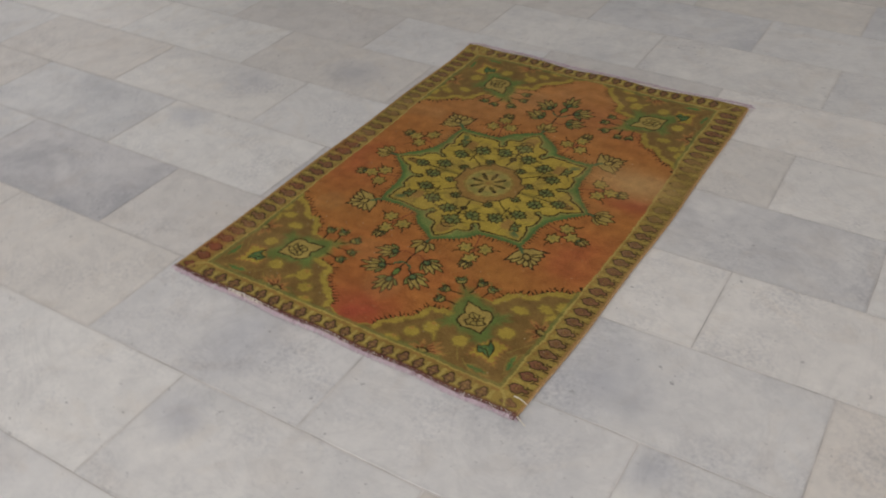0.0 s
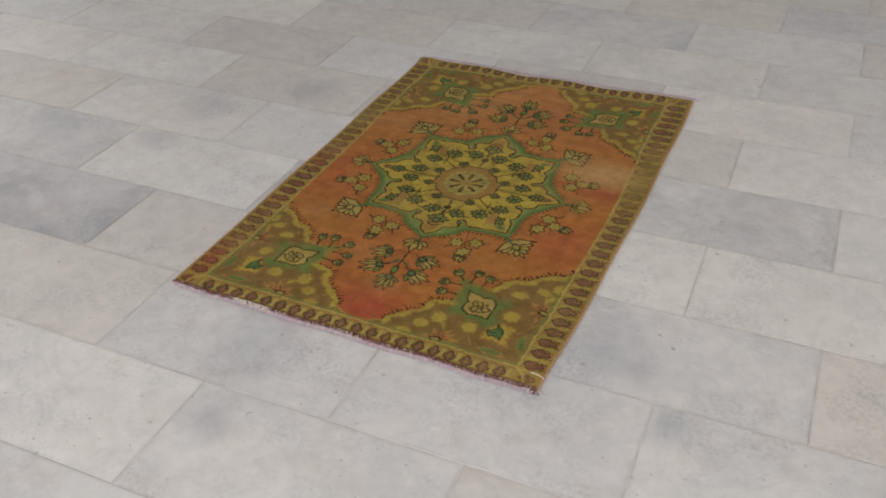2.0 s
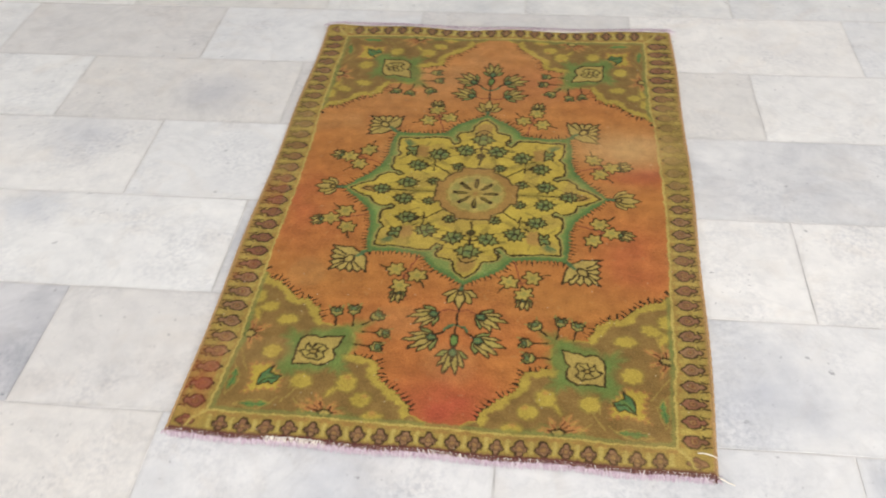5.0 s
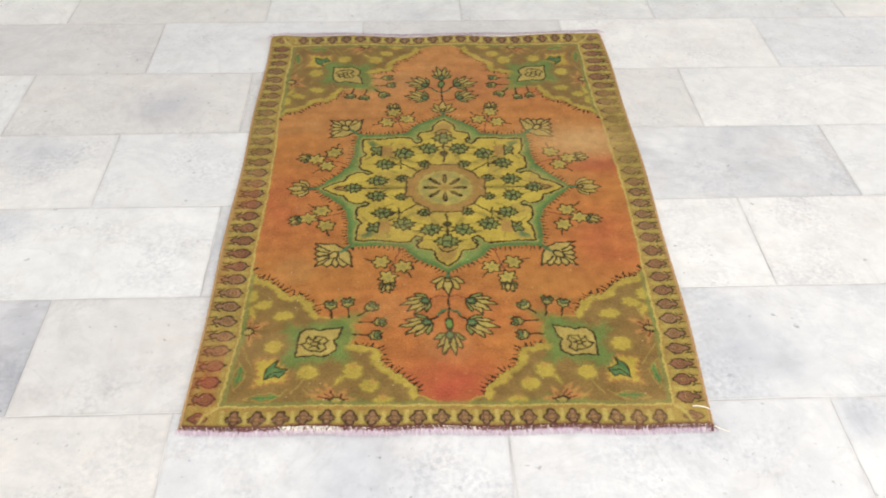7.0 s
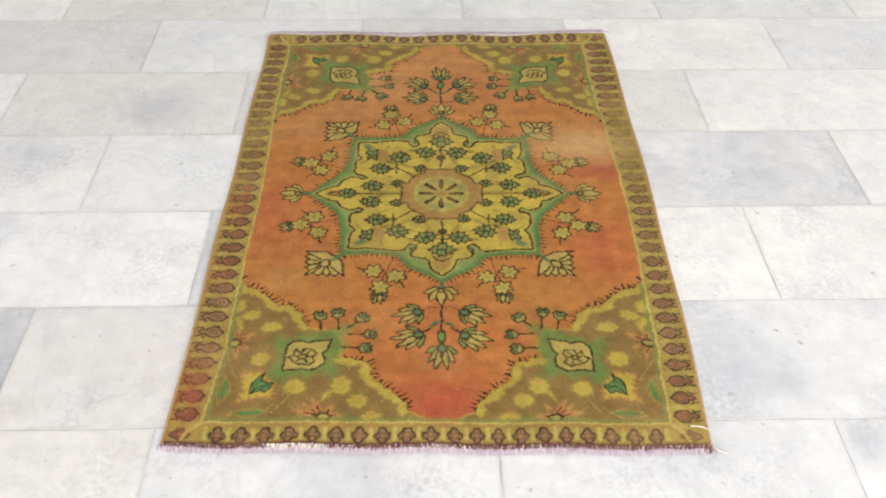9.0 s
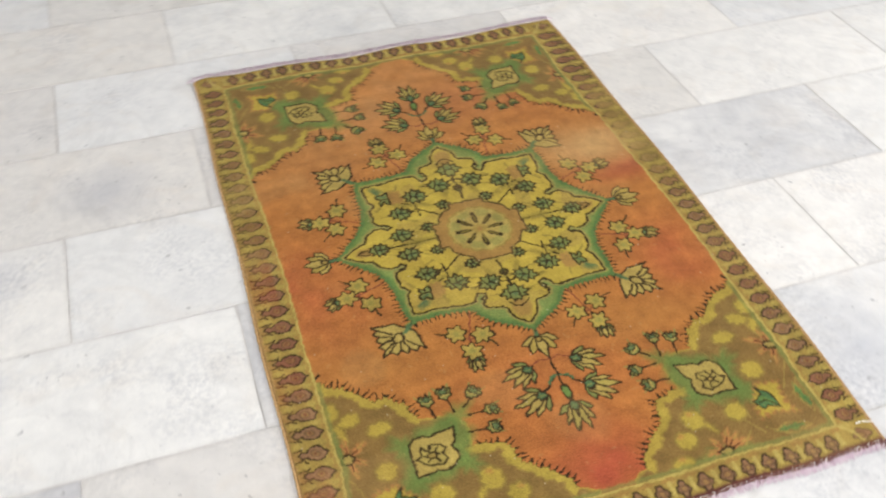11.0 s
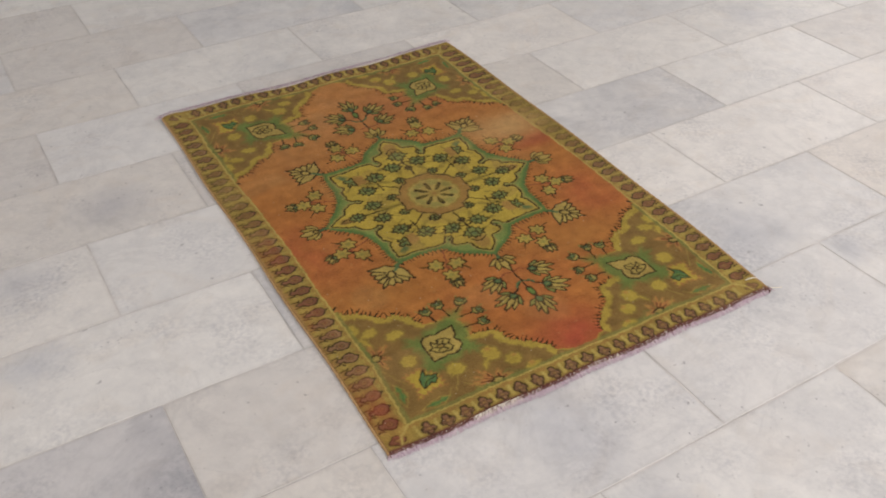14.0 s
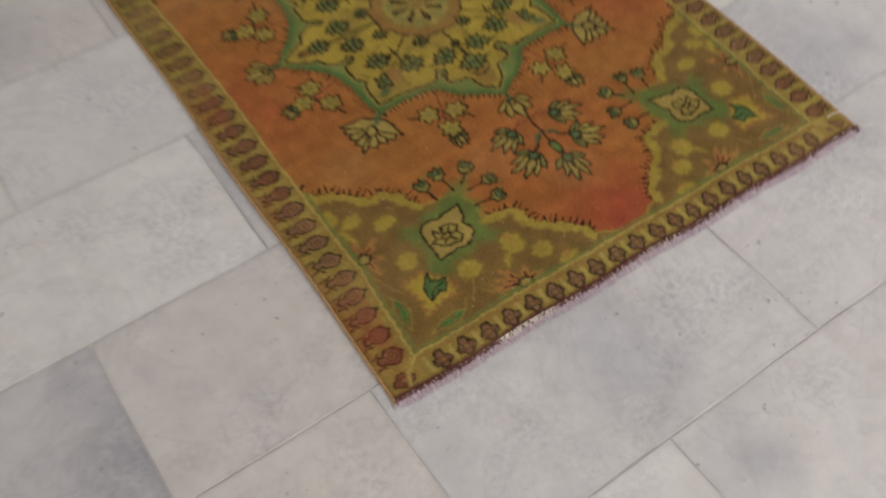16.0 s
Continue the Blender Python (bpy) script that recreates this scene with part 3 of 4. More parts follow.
# palmettes on the star's points
stroke([(0.196, 0.203), (0.222, 0.226)], 0.0050, GREEN, 0.002)
COMB = [(0.218, 0.222), (0.206, 0.240), (0.201, 0.281)]
for k in range(4):
    COMB += [(0.211 + k * 0.0175, 0.271), (0.2195 + k * 0.0175, 0.281)]
COMB = COMB[:-1] + [(0.281, 0.281)]
COMB += [(b, a) for a, b in COMB[:0:-1] if a != b]
idx, sd, along = outline_of(COMB)
lay(idx, sd, CREAM_DYE)
lay(idx, np.abs(sd) - 0.0015, DARK)
for k in range(4):
    for a, b in ((0.211 + k * 0.0175, 0.271), (0.271, 0.211 + k * 0.0175)):
        stroke([(0.240 + (a - 0.240) * 0.35, 0.240 + (b - 0.240) * 0.35), (a, b)], 0.0013, DARK)
ellipse(0.242, 0.242, 0.0125, 0.0085, CREAM_DYE, 45, 0.0014)
stroke([(0.202, 0.210), (0.226, 0.232)], 0.0042, TEAL, 0.002)
stroke([(0.283, 0.0), (0.318, 0.0)], 0.0048, DARK)
stroke([(0.283, 0.0), (0.318, 0.0)], 0.0034, TEAL, 0.002)
spread_of(0.314, 0.0, 0, 0.054, 0.022, 5, most=58)

# star
OUT = [(0.0, 0.302), (0.021, 0.286), (0.045, 0.270), (0.065, 0.255), (0.080, 0.237), (0.092, 0.217), (0.123, 0.212), (0.164, 0.210), (0.206, 0.213), (0.212, 0.175), (0.213, 0.124), (0.221, 0.088), (0.237, 0.061), (0.260, 0.037), (0.284, 0.011), (0.293, 0.0), (0.293, -0.05), (-0.05, -0.05), (-0.05, 0.302)]
idx, sd, along = outline_of(OUT)
comb = 0.5 + 0.5 * np.sin(along * 2 * math.pi / 0.0100 + 4 * grain(along * 45, along * 0, 9))
edge = along < length_of(OUT[:16])
lay(idx, np.where(edge, sd - 0.0165 * comb ** 3 * (0.40 + grain(along * 150, along * 0, 5)) - 0.0008, sd), DARK)
lay(idx, sd - 0.0045 * comb * edge, GREEN)
lay(idx, np.abs(sd + 0.001) - 0.0035, (0.062, 0.128, 0.046), 0.004, 0.7)
lay(idx, sd + 0.011 + 0.002 * np.sin(along * 60), (0.170, 0.225, 0.064), 0.005)
LINE = [(0.0, 0.284), (0.015, 0.270), (0.026, 0.255), (0.028, 0.236), (0.034, 0.229), (0.047, 0.226), (0.062, 0.221), (0.065, 0.206), (0.055, 0.196), (0.055, 0.184), (0.066, 0.177), (0.076, 0.186), (0.079, 0.196), (0.088, 0.201), (0.119, 0.200), (0.156, 0.195), (0.196, 0.195),
        (0.197, 0.169), (0.194, 0.145), (0.185, 0.133), (0.199, 0.117), (0.200, 0.084), (0.196, 0.073), (0.180, 0.069), (0.173, 0.060), (0.182, 0.052), (0.191, 0.060), (0.207, 0.059), (0.223, 0.048), (0.231, 0.029), (0.244, 0.026), (0.262, 0.015), (0.282, 0.0), (0.282, -0.05), (-0.05, -0.05), (-0.05, 0.284)]
idx, sd, along = outline_of(LINE)
lay(idx, sd - 0.0055, CREAM_DYE, 0.003, 0.8)
lay(idx, sd, YELLOW)
lay(idx, np.where(along < length_of(LINE[:33]), np.abs(sd) - 0.0017, 1.0), DARK)
inner, far = idx, sd
shade = grain(WP[inner] * 22, WQ[inner] * 22, 11)
lay(inner, np.where((far < -0.004) & (shade > 0.66), -1.0, 1.0), GOLD, strength=0.55)

# vines and leaves inside the star, with shaded brown beside them
stroke([(0.0, 0.100), (0.0, 0.200)], 0.0018, DARK)
stroke([(0.097, 0.0), (0.255, 0.0)], 0.0014, DARK)
stroke([(0.066, 0.066), (0.105, 0.098), (0.150, 0.097)], 0.0013, DARK)
stroke([(0.105, 0.098), (0.105, 0.135), (0.155, 0.155)], 0.0013, DARK)
stroke([(0.0, 0.165), (0.040, 0.155), (0.075, 0.160)], 0.0012, DARK)
stroke([(0.135, 0.0), (0.155, 0.035)], 0.0012, DARK)
for cx, cy, rx, ry, turn, colour in ((0.141, 0.156, 0.017, 0.014, 0, TAN), (0.0, 0.243, 0.018, 0.024, 0, TAN), (0.238, 0.0, 0.020, 0.013, 0, TAN), (0.128, 0.004, 0.028, 0.006, 0, OLIVE), (0.085, 0.105, 0.020, 0.007, 40, OLIVE),
                                     (0.128, 0.118, 0.022, 0.006, 15, OLIVE), (0.03, 0.125, 0.006, 0.016, 20, OLIVE), (0.170, 0.178, 0.014, 0.006, 35, TEAL)):
    ellipse(cx, cy, rx, ry, colour, turn, soft=0.004, strength=0.8)
for cx, cy, r, turn in ((0.097, 0.136, 0.0270, 15), (0.142, 0.095, 0.0245, 5), (0.157, 0.031, 0.0245, -5), (0.036, 0.156, 0.0265, 20), (0.0, 0.200, 0.029, 0), (0.210, 0.0, 0.0225, 0), (0.100, 0.036, 0.0165, 0), (0.048, 0.093, 0.0165, 20), (0.0, 0.136, 0.011, 90)):
    ragged_leaf(cx, cy, r, turn, MOSS if r > 0.015 else OLIVE, TEAL if r > 0.015 else GREEN)
# brown squares and blocky green palmettes in the four wide points
shape([(0.124, 0.126), (0.148, 0.125), (0.148, 0.160), (0.124, 0.162)], TAN, 0.0, 0.002, 0.003)
shape([(0.150, 0.128), (0.159, 0.134), (0.160, 0.141), (0.171, 0.130), (0.173, 0.138), (0.167, 0.146), (0.174, 0.153), (0.172, 0.163), (0.160, 0.160), (0.152, 0.168), (0.150, 0.150)], MOSS, 0.0014)
stroke([(0.152, 0.147), (0.164, 0.147)], 0.0011, DARK)
stroke([(0.158, 0.152), (0.167, 0.157)], 0.0022, TEAL)
for pts, w, colour in ((((0.168, 0.168), (0.184, 0.180)), 0.0042, TEAL), (((0.130, 0.168), (0.126, 0.184)), 0.0030, OLIVE), (((0.120, 0.120), (0.112, 0.108)), 0.0030, OLIVE), (((0.176, 0.125), (0.186, 0.112)), 0.0028, OLIVE),
                       (((0.075, 0.160), (0.064, 0.170)), 0.0030, OLIVE), (((0.118, 0.062), (0.136, 0.072)), 0.0030, OLIVE)):
    stroke(list(pts), w, colour, 0.003, taper=0.5)
for pts in (((0.020, 0.222), (0.010, 0.234), (0.0, 0.238)), ((0.232, 0.008), (0.246, 0.004), (0.252, 0.0)), ((0.105, 0.090), (0.116, 0.094), (0.122, 0.106)), ((0.105, 0.078), (0.104, 0.094)), ((0.118, 0.118), (0.128, 0.124)), ((0.060, 0.206), (0.066, 0.196), (0.060, 0.190)), ((0.180, 0.064), (0.190, 0.068))):
    stroke(list(pts), 0.0012, DARK)

# central rosette
idx, x, y = near(0.0, 0.0, 0.125)
th, rr = np.arctan2(y, x), np.hypot(x, y)
x, y = np.abs(x), np.abs(y)
ring = np.minimum(np.minimum(np.maximum(x - 0.0925, y - 0.036), np.maximum(y - 0.0905, x - 0.038)), np.hypot(x, y) - 0.0875 - 0.002 * np.cos(8 * th))
lay(idx, ring - 0.0035, CREAM_DYE, 0.002, 0.6)
lay(idx, ring, TAN)
lay(idx, np.abs(ring) - 0.0013 - 0.001 * (np.cos(8 * th) > 0.75), DARK, strength=0.85)
lay(idx, rr - 0.066 - 0.003 * np.cos(16 * th), CREAM_DYE, 0.002)
lay(idx, np.abs(rr - 0.066) - 0.0012, OLIVE, 0.002)
lay(idx, np.maximum(np.abs(rr - 0.050) - 0.010, 0.006 - np.abs(np.sin(4 * th)) * 0.012), MOSS, 0.003, 0.55)
spoke = np.abs(np.sin(4 * th)) * rr / 4
lay(idx, np.maximum(spoke - 0.0030 * np.clip(0.35 + (rr - 0.016) / 0.022, 0, 1) * 1.35, np.abs(rr - 0.033) - 0.018), DARK)
lay(idx, np.maximum(spoke - 0.0010, np.abs(rr - 0.032) - 0.010), OLIVE)
lay(idx, rr - 0.015 - 0.003 * np.cos(8 * th), GOLD)
lay(idx, rr - 0.006, TAN)

# border: a yellow line, then a row of rosettes on gold
frame_in = np.maximum(p - 0.4165, q - 0.6780)
border = np.nonzero(frame_in > -0.012)[0]
fb = frame_in[border]
lay(border, np.maximum(np.abs(fb + 0.006) - 0.004, 0.30 - q[border]), MOSS, 0.003, 0.7)
lay(border, -fb, GOLD)
lay(border, np.abs(fb) - 0.0022, STRAW)
lay(border, np.abs(fb - 0.0075) - 0.0035 * np.abs(np.sin((p[border] + q[border]) * math.pi / 0.0415)), TAN, 0.002, 0.8)
red_run = np.clip(0.10 + 1.3 * (grain(P * 3, Q * 8, 21) - 0.45) + 0.55 * np.clip((Q - 0.40) / 0.30, 0, 1) * (np.abs(P) > 0.42), 0, 1)


def rosette(cx, cy, across, along_q):
    idx, x, y = near(cx, cy, 0.026)
    th = np.arctan2(y, x)
    k = np.hypot(x / across, y / along_q) - 1 - 0.17 * np.cos(4 * th) + 0.05 * np.sin(th)
    sd = k * 0.014
    m = red_run[idx][:, None]
    col = np.array(CLUB) * (1 - m) + np.array(MAROON) * 1.25 * m
    a = np.clip(0.5 - sd / 0.002, 0, 1)[:, None]
    dye[idx] += (col - dye[idx]) * a
    lay(idx, np.abs(sd) - 0.0010, DARK, strength=0.75)
    lay(idx, np.hypot(x, y) - 0.0048, TAN, 0.002, 0.5)
    lay(idx, np.abs(np.hypot(x, y) - 0.0060) - 0.0008, DARK, 0.001, 0.5)


# small tan wedges, then clubs along the ends and pointed leaves with hooks along the sides
for k in range(11):
    ellipse(k * 0.0408, 0.686, 0.010, 0.005, TAN, soft=0.003, strength=0.8)
    stroke([(k * 0.0408, 0.692), (k * 0.0408, 0.716)], 0.0036, STRAW, 0.002)
for k in range(10):
    cx = (k + 0.5) * 0.0408
    for ox, oy in ((-0.0070, 0.0010), (0.0070, 0.0010), (0.0, -0.0105), (0.0, 0.0100)):
        ellipse(cx + ox, 0.7075 + oy, 0.0072, 0.0084, CLUB, line=0.0006)
    rosette(cx, 0.7080, 0.0098, 0.0140)
for k in range(17):
    y = k * 0.0427
    shape([(0.4225, y - 0.007), (0.430, y - 0.004), (0.438, y - 0.008), (0.444, y), (0.438, y + 0.008), (0.430, y + 0.004), (0.4225, y + 0.007)], (0.335, 0.255, 0.066), 0.0, 0.0, 0.002)
    shape([(0.456, y - 0.004), (0.463, y - 0.0085), (0.469, y - 0.004), (0.474, y), (0.469, y + 0.004), (0.463, y + 0.0085), (0.456, y + 0.004)], (0.335, 0.255, 0.066), 0.0, 0.0, 0.002)
POD = ((0.4240, 0.0), (0.4300, 0.0060), (0.4340, 0.0125), (0.4410, 0.0160), (0.4490, 0.0158), (0.4550, 0.0118), (0.4580, 0.0062), (0.4630, 0.0085), (0.4670, 0.0050), (0.4700, 0.0))
POD = POD + tuple((a, -b) for a, b in POD[-2:0:-1])
for k in range(16):
    y = 0.0205 + k * 0.0427
    ellipse(0.4690, y, 0.0095, 0.0105, (0.290, 0.135, 0.055), soft=0.002, strength=0.5)
    idx, sd, along = outline_of([(a, y + 0.90 * b) for a, b in POD], 0.006)
    lay(idx, sd - 0.0026, STRAW, 0.0012, 0.45)
    m = red_run[idx][:, None]
    colour = np.array(CLUB) * (1 - m) + np.array(MAROON) * 1.25 * m
    dye[idx] += (colour - dye[idx]) * np.clip(0.5 - sd / 0.002, 0, 1)[:, None]
    lay(idx, np.abs(sd) - 0.0012, DARK, strength=0.95)
    ellipse(0.4455, y, 0.0060, 0.0055, TAN, soft=0.002, strength=0.55)
    ellipse(0.4455, y, 0.0026, 0.0026, MAROON, soft=0.001)
    idx, x, yy = near(0.4455, y, 0.010)
    lay(idx, np.abs(np.hypot(x, yy) - 0.0068) - 0.0005, DARK, 0.001, 0.5)
    for side in (-1, 1):
        stroke([(0.4600, y + side * 0.0150), (0.4650, y + side * 0.0110), (0.4745, y + side * 0.0110)], 0.0008, DARK)
rosette(0.450, 0.7095, 0.015, 0.013)
stroke([(0.420, 0.682), (0.438, 0.700), (0.448, 0.722)], 0.0030, STRAW, 0.002)
# the side that the sun has bleached has all but lost its outlines
pale = np.clip(1.4 - np.hypot((np.abs(P) - 0.45) / 0.05, (Q + 0.22) / 0.20), 0, 1) * np.where(P > 0, 0.62, 0.30) * (np.abs(P) > 0.424)
dye += (np.array((0.255, 0.185, 0.045)) - dye) * pale[:, None]
sunk *= 1 - pale
for cy, ry, much in ((0.60, 0.085, 0.42), (0.03, 0.07, 0.32), (0.30, 0.05, 0.2)):
    a = np.exp(-((Q - cy) / ry) ** 2) * much * np.clip((-P - 0.424) / 0.006, 0, 1) * (0.4 + 1.1 * grain(P * 90, Q * 60, 33))
    dye += (np.array((0.30, 0.060, 0.032)) - dye) * np.clip(a, 0, 0.9)[:, None]
# bound sides and the dark last rows at both ends
side = np.nonzero(p > 0.466)[0]
lay(side, 0.4762 - p[side], (0.35, 0.215, 0.085), 0.002)
rim = np.abs(Q)
end = np.nonzero(rim > 0.70)[0]
lay(end, np.where(Q[end] > 0, 0.7250, 0.7150 + 0.012 * (P[end] / HALF_W) ** 2) - rim[end] + 0.003 * (grain(P[end] * 300, Q[end] * 40, 31) - 0.5), (0.13, 0.045, 0.04), 0.003)
# wear and mottling over the whole weave
dye *= (0.88 + 0.24 * grain(P * 45, Q * 45, 41))[:, None] * (0.93 + 0.14 * grain(P * 260, Q * 420, 42))[:, None]
worn = np.clip((grain(P * 9, Q * 9, 43) - 0.70) * 0.8, 0, 0.10) + np.clip((grain(P * 160, Q * 160, 44) - 0.90) * 3, 0, 0.25)
fade = np.exp(-((P - 0.34) / 0.12) ** 2 - ((Q + 0.19) / 0.06) ** 2) * 0.55
dye += (np.array((0.50, 0.33, 0.14)) - dye) * np.clip(worn + fade, 0, 1)[:, None]
lint = np.random.RandomState(3).rand(NY // 2 + 1, NX // 2 + 1)[row_i // 2, col_i // 2] > 0.99955
dye[lint] += (np.array((0.55, 0.47, 0.33)) - dye[lint]) * 0.7
dye = np.clip(dye, 0.005, 0.9)
# the worn pile's fibres run into one another
sheet = dye.reshape(NY, NX, 3)
for axis in (0, 1):
    run = sheet.copy()
    for step in (1, 2):
        run += np.roll(sheet, step, axis) + np.roll(sheet, -step, axis)
    sheet = run / 5
dye = dye * 0.78 + sheet.reshape(-1, 3) * 0.22

px, py = rug_place(uu, dd)
pz = 0.0065 + rug_lift(uu, dd) - 0.0009 * sunk + 0.0009 * (grain(P * 500, Q * 500, 51) - 0.5)
edge_drop = np.clip(1 - np.minimum(HALF_W * (1 - np.abs(uu)), HALF_L * (1 - np.abs(dd))) / 0.006, 0, 1)
pz -= 0.0045 * edge_drop ** 2
rug = new("rug")
tagged(rug, "small faded orange and olive green medallion rug on marble floor", "rug")
me = bpy.data.meshes.new("weave")
nv = NX * NY
me.vertices.add(nv)
me.vertices.foreach_set("co", np.stack([px, py, pz], 1).ravel())
ii = (np.arange(NY - 1)[:, None] * NX + np.arange(NX - 1)[None, :]).ravel()
quads = np.stack([ii, ii + 1, ii + NX + 1, ii + NX], 1).astype(np.int32)
me.loops.add(quads.size)
me.loops.foreach_set("vertex_index", quads.ravel())
me.polygons.add(len(quads))
me.polygons.foreach_set("loop_start", np.arange(0, quads.size, 4, dtype=np.int32))
me.update(calc_edges=True)
me.polygons.foreach_set("use_smooth", np.ones(len(quads), bool))
layer = me.color_attributes.new("dye", "FLOAT_COLOR", "POINT")
layer.data.foreach_set("color", np.concatenate([dye, np.ones((nv, 1))], 1).astype(np.float32).ravel())
me.materials.append(WOOL)
weave = new("weave", me)
weave.parent = rug
tagged(weave, "woollen pile with an eight-pointed star, palmettes and corner pieces")


def ground_at(u, d):
    x, y = rug_place(u, d)
    return float(x), float(y), float(rug_lift(u, d))


def cord(name, points, r, material, label):
    """A thin round cord through points."""
    bm = bmesh.new()
    last = None
    for k, c in enumerate(points):
        c = Vector(c)
        t = (Vector(points[min(k + 1, len(points) - 1)]) - Vector(points[max(k - 1, 0)])).normalized()
        s = t.cross(Vector((0, 0, 1))).normalized()
        up = s.cross(t)
        rr = r * (1 + 0.15 * math.sin(k * 1.7))
        ring = [bm.verts.new(c + rr * (math.cos(a) * s + math.sin(a) * up)) for a in [i * math.pi / 3 for i in range(6)]]
        if last:
            for i in range(6):
                bm.faces.new((last[i], last[(i + 1) % 6], ring[(i + 1) % 6], ring[i])).smooth = True
        last = ring
    return part(name, bm, material, rug, label)


for u in (-1, 1):
    pts = []
    for k in range(241):
        d = -1 + k / 120
        x, y, z = ground_at(u * 1.0, d)
        pts.append((x + u * 0.0008, y, z * 0.6 + 0.0030))
    cord("selvedge", pts, 0.0025, SELVEDGE, "overcast orange-brown wool selvedge cord")

rnd = random.Random(11)


def strands(name, count, d, reach, material, lo=-1.0, hi=1.0, z0=0.004, width=0.0007, label="", spread=0.5, kind="stuff"):
    """Short loose yarn ends along one end of the rug."""
    verts, faces = [], []
    for _ in range(count):
        u = rnd.uniform(lo, hi)
        x, y, z = ground_at(u, d)
        way = -1 if d < 0 else 1
        ang = rnd.gauss(0, spread)
        length = reach * rnd.uniform(0.35, 1.0)
        dx, dy = math.sin(ang), way * math.cos(ang)
        z = z * 0.8 + rnd.uniform(0.3, 1.0) * z0
        y -= way * 0.003
        curl = rnd.uniform(-0.5, 0.5)
        b = len(verts)
        steps = 4
        for s in range(steps):
            f = s / (steps - 1)
            cx, cy = x + length * f * (dx + curl * f * dy), y + length * f * (dy - curl * f * dx)
            cz = max(0.0006, z * (1 - f) + 0.0012 + rnd.uniform(0, 0.0022) * math.sin(f * 3))
            w = width * (1.1 - 0.6 * f)
            verts += [(cx - w * dy, cy + w * dx, cz), (cx + w * dy, cy - w * dx, cz), (cx, cy, cz + 1.6 * w)]
        for s in range(steps - 1):
            o = b + 3 * s
            faces += [(o + i, o + (i + 1) % 3, o + 3 + (i + 1) % 3, o + 3 + i) for i in range(3)]
    m = bpy.data.meshes.new(name)
    m.from_pydata(verts, [], faces)
    m.materials.append(material)
    ob = new(name, m)
    ob.parent = rug
    return tagged(ob, label, kind=kind)


strands("fringe", 4600, -1, 0.0155, FRINGE, z0=0.003, spread=0.85, label="short fuzzy mauve-pink fringe of yarn ends")
strands("fringe", 5600, 1, 0.036, FRINGE, z0=0.009, label="short fuzzy mauve-pink fringe of yarn ends")
strands("edge_yarn", 3400, -1, 0.0085, FUZZ, label="frayed dark maroon edge knots", z0=0.007, spread=0.8)
strands("cotton_fuzz", 650, -1, 0.0055, CREAM, z0=0.0085, label="white cotton fuzz on the cut edge", spread=1.3, width=0.00045)
strands("cotton_fuzz", 2600, 1, 0.015, CREAM, z0=0.009, label="white cotton fuzz on the cut edge", spread=1.0, width=0.0006)
strands("cotton_end", 170, -1, 0.011, CREAM, -0.62, -0.40, 0.008, label="frayed cream cotton warp ends", spread=0.9)
strands("cotton_end", 90, -1, 0.008, CREAM, -0.05, 0.12, 0.007, label="frayed cream cotton warp ends")
strands("cotton_end", 260, 1, 0.012, CREAM, 0.30, 0.56, 0.011, label="frayed cream cotton warp ends", spread=0.9)
strands("cotton_end", 60, 1, 0.008, CREAM, -0.42, -0.30, 0.009, label="frayed cream cotton warp ends")
strands("maroon_tuft", 60, -1, 0.013, FUZZ, 0.975, 1.0, 0.006, label="frayed maroon yarn at the corner", spread=0.9)
# loose white threads on the front corner
for a, b in (((0.938, -0.935), (1.005, -0.938)), ((0.965, -0.99), (1.06, -1.012))):
    pts = []
    for k in range(9):
        f = k / 8
        x, y, z = ground_at(a[0] + (b[0] - a[0]) * f, a[1] + (b[1] - a[1]) * f + 0.002 * math.sin(f * 5))
        pts.append((x, y, z + (0.0078 if a[1] > -0.95 else 0.0052) - 0.004 * max(0.0, f - 0.8) * 5 * (a[1] > -0.95)))
    cord("loose_thread", pts, 0.0011, CREAM, "loose white cotton thread")

# ---- floor slabs, laid last ----
PITCH, X0, Y0 = 0.302, 0.69, -0.038


def slab_mesh(name, x0, x1, y0, y1, material, seed=0):
    """A slab with slightly worn, bevelled top edges that are chipped out of line by a millimetre or so."""
    b, g, chip = 0.0004, 0.0009, random.Random(seed)
    x0, x1, y0, y1 = x0 + g, x1 - g, y0 + g, y1 - g
    rim = []
    for (ax, ay), (bx, by), n in (((x0, y0), (x1, y0), 9), ((x1, y0), (x1, y1), 5), ((x1, y1), (x0, y1), 9), ((x0, y1), (x0, y0), 5)):
        for k in range(n):
            f, inset = k / n, chip.uniform(0, 0.0008) + (chip.uniform(0.0008, 0.0024) if chip.random() < 0.22 else 0)
            x, y = ax + (bx - ax) * f, ay + (by - ay) * f
            rim.append((x + inset * (1 if x < (x0 + x1) / 2 else -1) * (ax == bx or k == 0), y + inset * (1 if y < (y0 + y1) / 2 else -1) * (ay == by or k == 0)))
    n = len(rim)
    mx, my = (x0 + x1) / 2, (y0 + y1) / 2
    ring = lambda c, z: [(x - math.copysign(c, x - mx), y - math.copysign(c, y - my), z) for x, y in rim]
    verts = ring(0, -0.02) + ring(0, -b) + ring(b, 0.0)
    faces = [tuple(range(2 * n, 3 * n))]
    for k in (0, n):
        faces += [(k + i, k + (i + 1) % n, k + n + (i + 1) % n, k + n + i) for i in range(n)]
    me = bpy.data.meshes.new(name)
    me.from_pydata(verts, [], faces)
    me.materials.append(material)
    return me


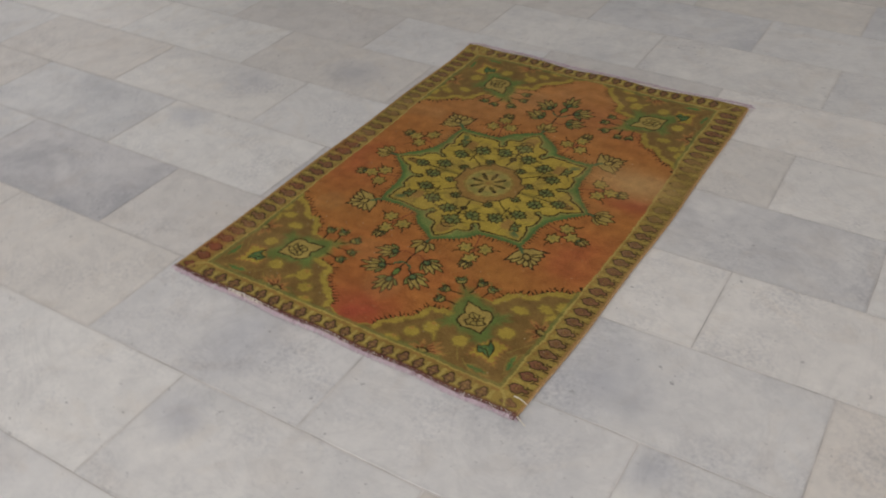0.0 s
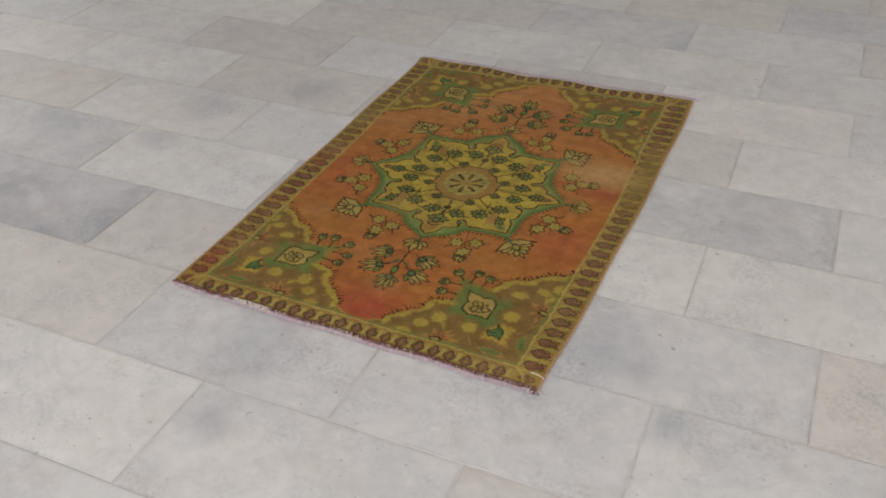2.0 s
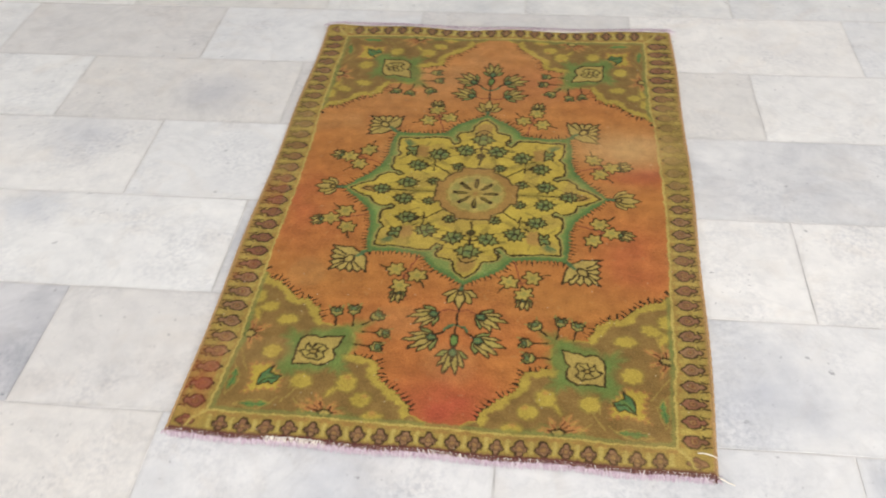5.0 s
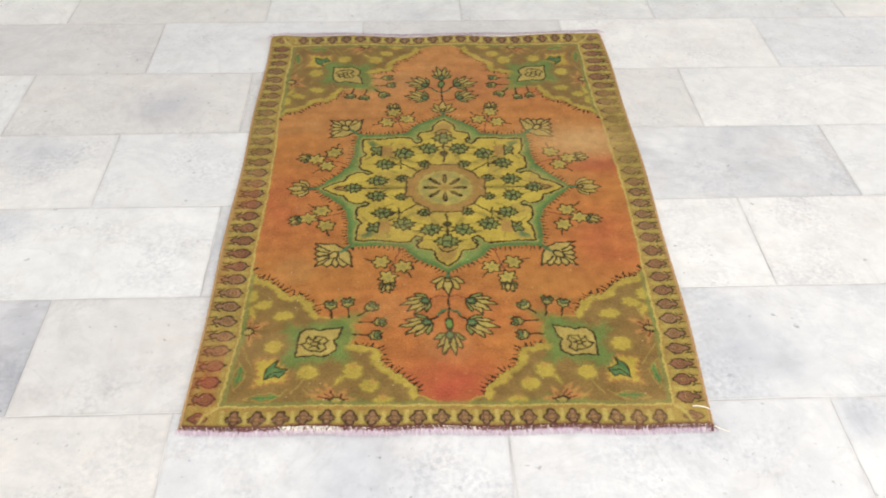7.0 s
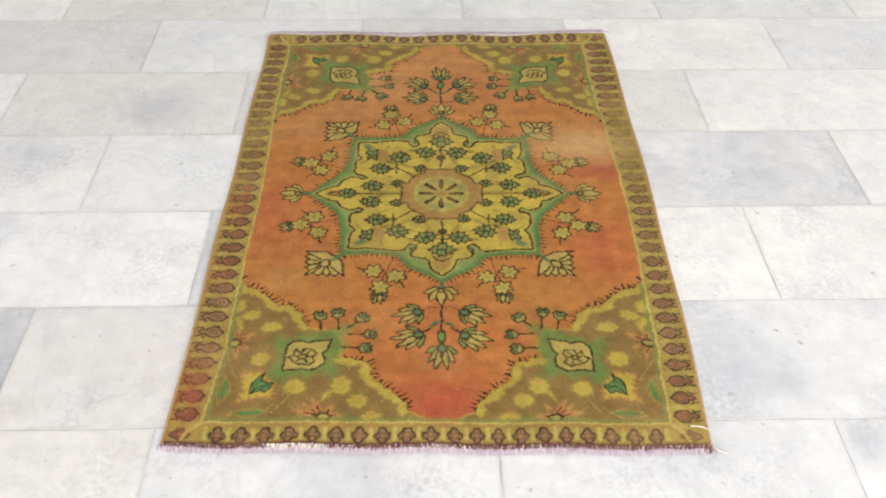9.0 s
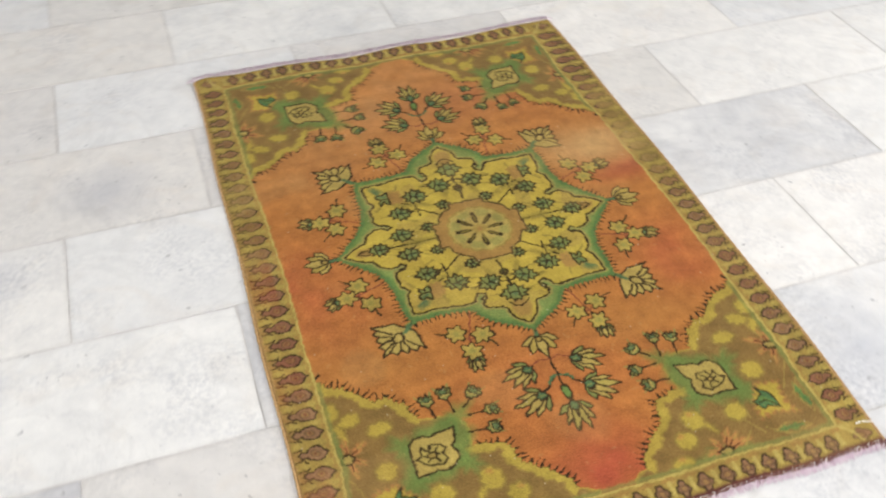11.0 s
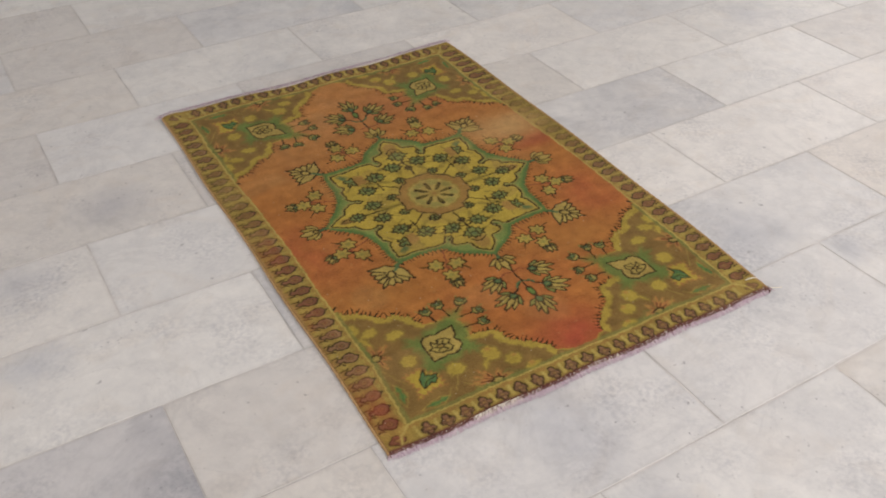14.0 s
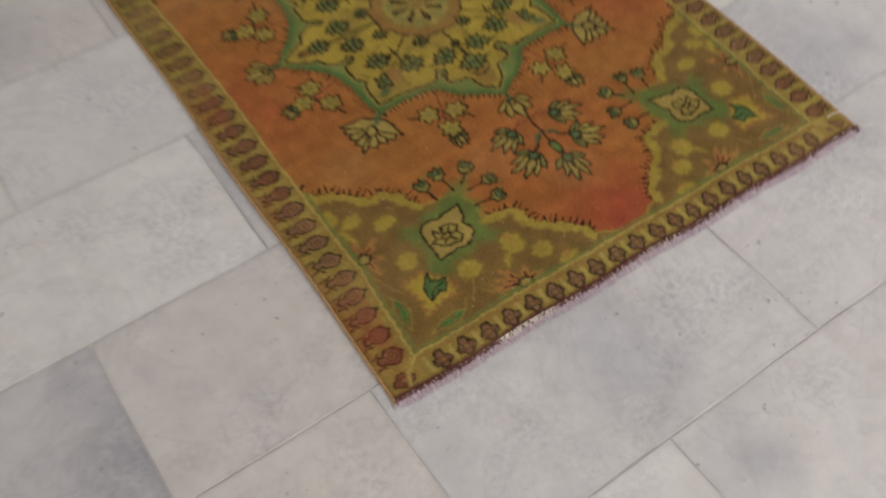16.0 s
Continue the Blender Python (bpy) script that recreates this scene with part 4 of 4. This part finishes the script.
SLAB = {key: [slab_mesh("marble_slab", -PITCH, PITCH, -PITCH / 2, PITCH / 2, mat, k) for k in range(4)] for key, mat in MARBLE.items()}
# tones of the slabs that can be told apart: (column of the slab's middle, course): tone
TONE = {(-6, -2): "slate", (-5, -1): "white", (-3, -1): "grey", (-6, 0): "cloudy", (-7, -1): "grey", (-8, -2): "grey", (-5, 1): "warm", (1, -1): "white", (0, -2): "cloudy", (2, -2): "warm",
        (0, 0): "grey", (2, 0): "white", (-1, -1): "white", (-3, -3): "cloudy", (-1, -3): "cloudy", (1, -3): "cloudy", (-2, -4): "cloudy",
        (-2, 4): "grey", (0, 4): "white", (1, 5): "grey", (3, 5): "grey", (-4, -4): "white", (-4, -2): "warm", (-5, -3): "warm", (-3, 3): "cloudy",
        (-1, 3): "cloudy", (1, 3): "cloudy", (-4, 4): "warm", (-6, 2): "warm", (-4, 2): "white", (1, 1): "white", (2, 2): "white", (0, 2): "white", (3, -1): "cloudy", (-5, 3): "warm", (-5, 5): "warm", (3, 1): "cloudy", (-4, 0): "white"}
# slabs with a grey cloud of their own: the cloud's middle and reach
SMUDGE = {(-5, -1): (-0.20, 0.10, 0.11), (0, -2): (-0.14, -0.03, 0.17), (-3, -3): (0.03, 0.0, 0.16), (-5, 1): (0.10, -0.02, 0.15), (-2, -4): (-0.24, 0.06, 0.10), (-6, 0): (0.12, 0.08, 0.15), (1, -3): (-0.26, 0.10, 0.09), (3, 1): (-0.05, 0.0, 0.15)}
BASE = {"white": ((0.785, 0.782, 0.780), (0.70, 0.70, 0.705)), "warm": ((0.712, 0.690, 0.670), (0.645, 0.630, 0.618)), "cloudy": ((0.765, 0.758, 0.752), (0.635, 0.638, 0.65))}
pick = random.Random(7)
for row in range(-13, 16):
    y0 = Y0 + row * PITCH
    for col in range(-17, 13):
        if (col + row) % 2:
            continue
        x = X0 + col * PITCH
        tone = TONE.get((col, row)) or pick.choice(["white", "white", "warm", "warm", "cloudy"])
        lo, hi = max(x - PITCH, XW + 0.002), min(x + PITCH, XE - 0.002)
        if hi - lo < 0.05 or y0 + PITCH > YN or y0 < YS:
            continue
        me = pick.choice(SLAB[tone]) if hi - lo > 2 * PITCH - 0.001 else slab_mesh("marble_slab", lo - x, hi - x, -PITCH / 2, PITCH / 2, MARBLE[tone])
        turned = 0 if pick.random() < 0.5 else 180
        if (col, row) in SMUDGE:
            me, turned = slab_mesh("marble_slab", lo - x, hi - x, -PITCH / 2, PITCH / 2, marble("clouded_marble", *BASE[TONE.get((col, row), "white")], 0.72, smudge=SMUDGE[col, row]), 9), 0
        ob = new("marble_slab", me)
        ob.parent = floor
        ob.matrix_basis = pose(x + pick.uniform(-0.0006, 0.0006), y0 + PITCH / 2 + pick.uniform(-0.0005, 0.0005), pick.uniform(-0.0003, 0.0001), pick.uniform(-0.03, 0.03), pick.uniform(-0.02, 0.02), turned)
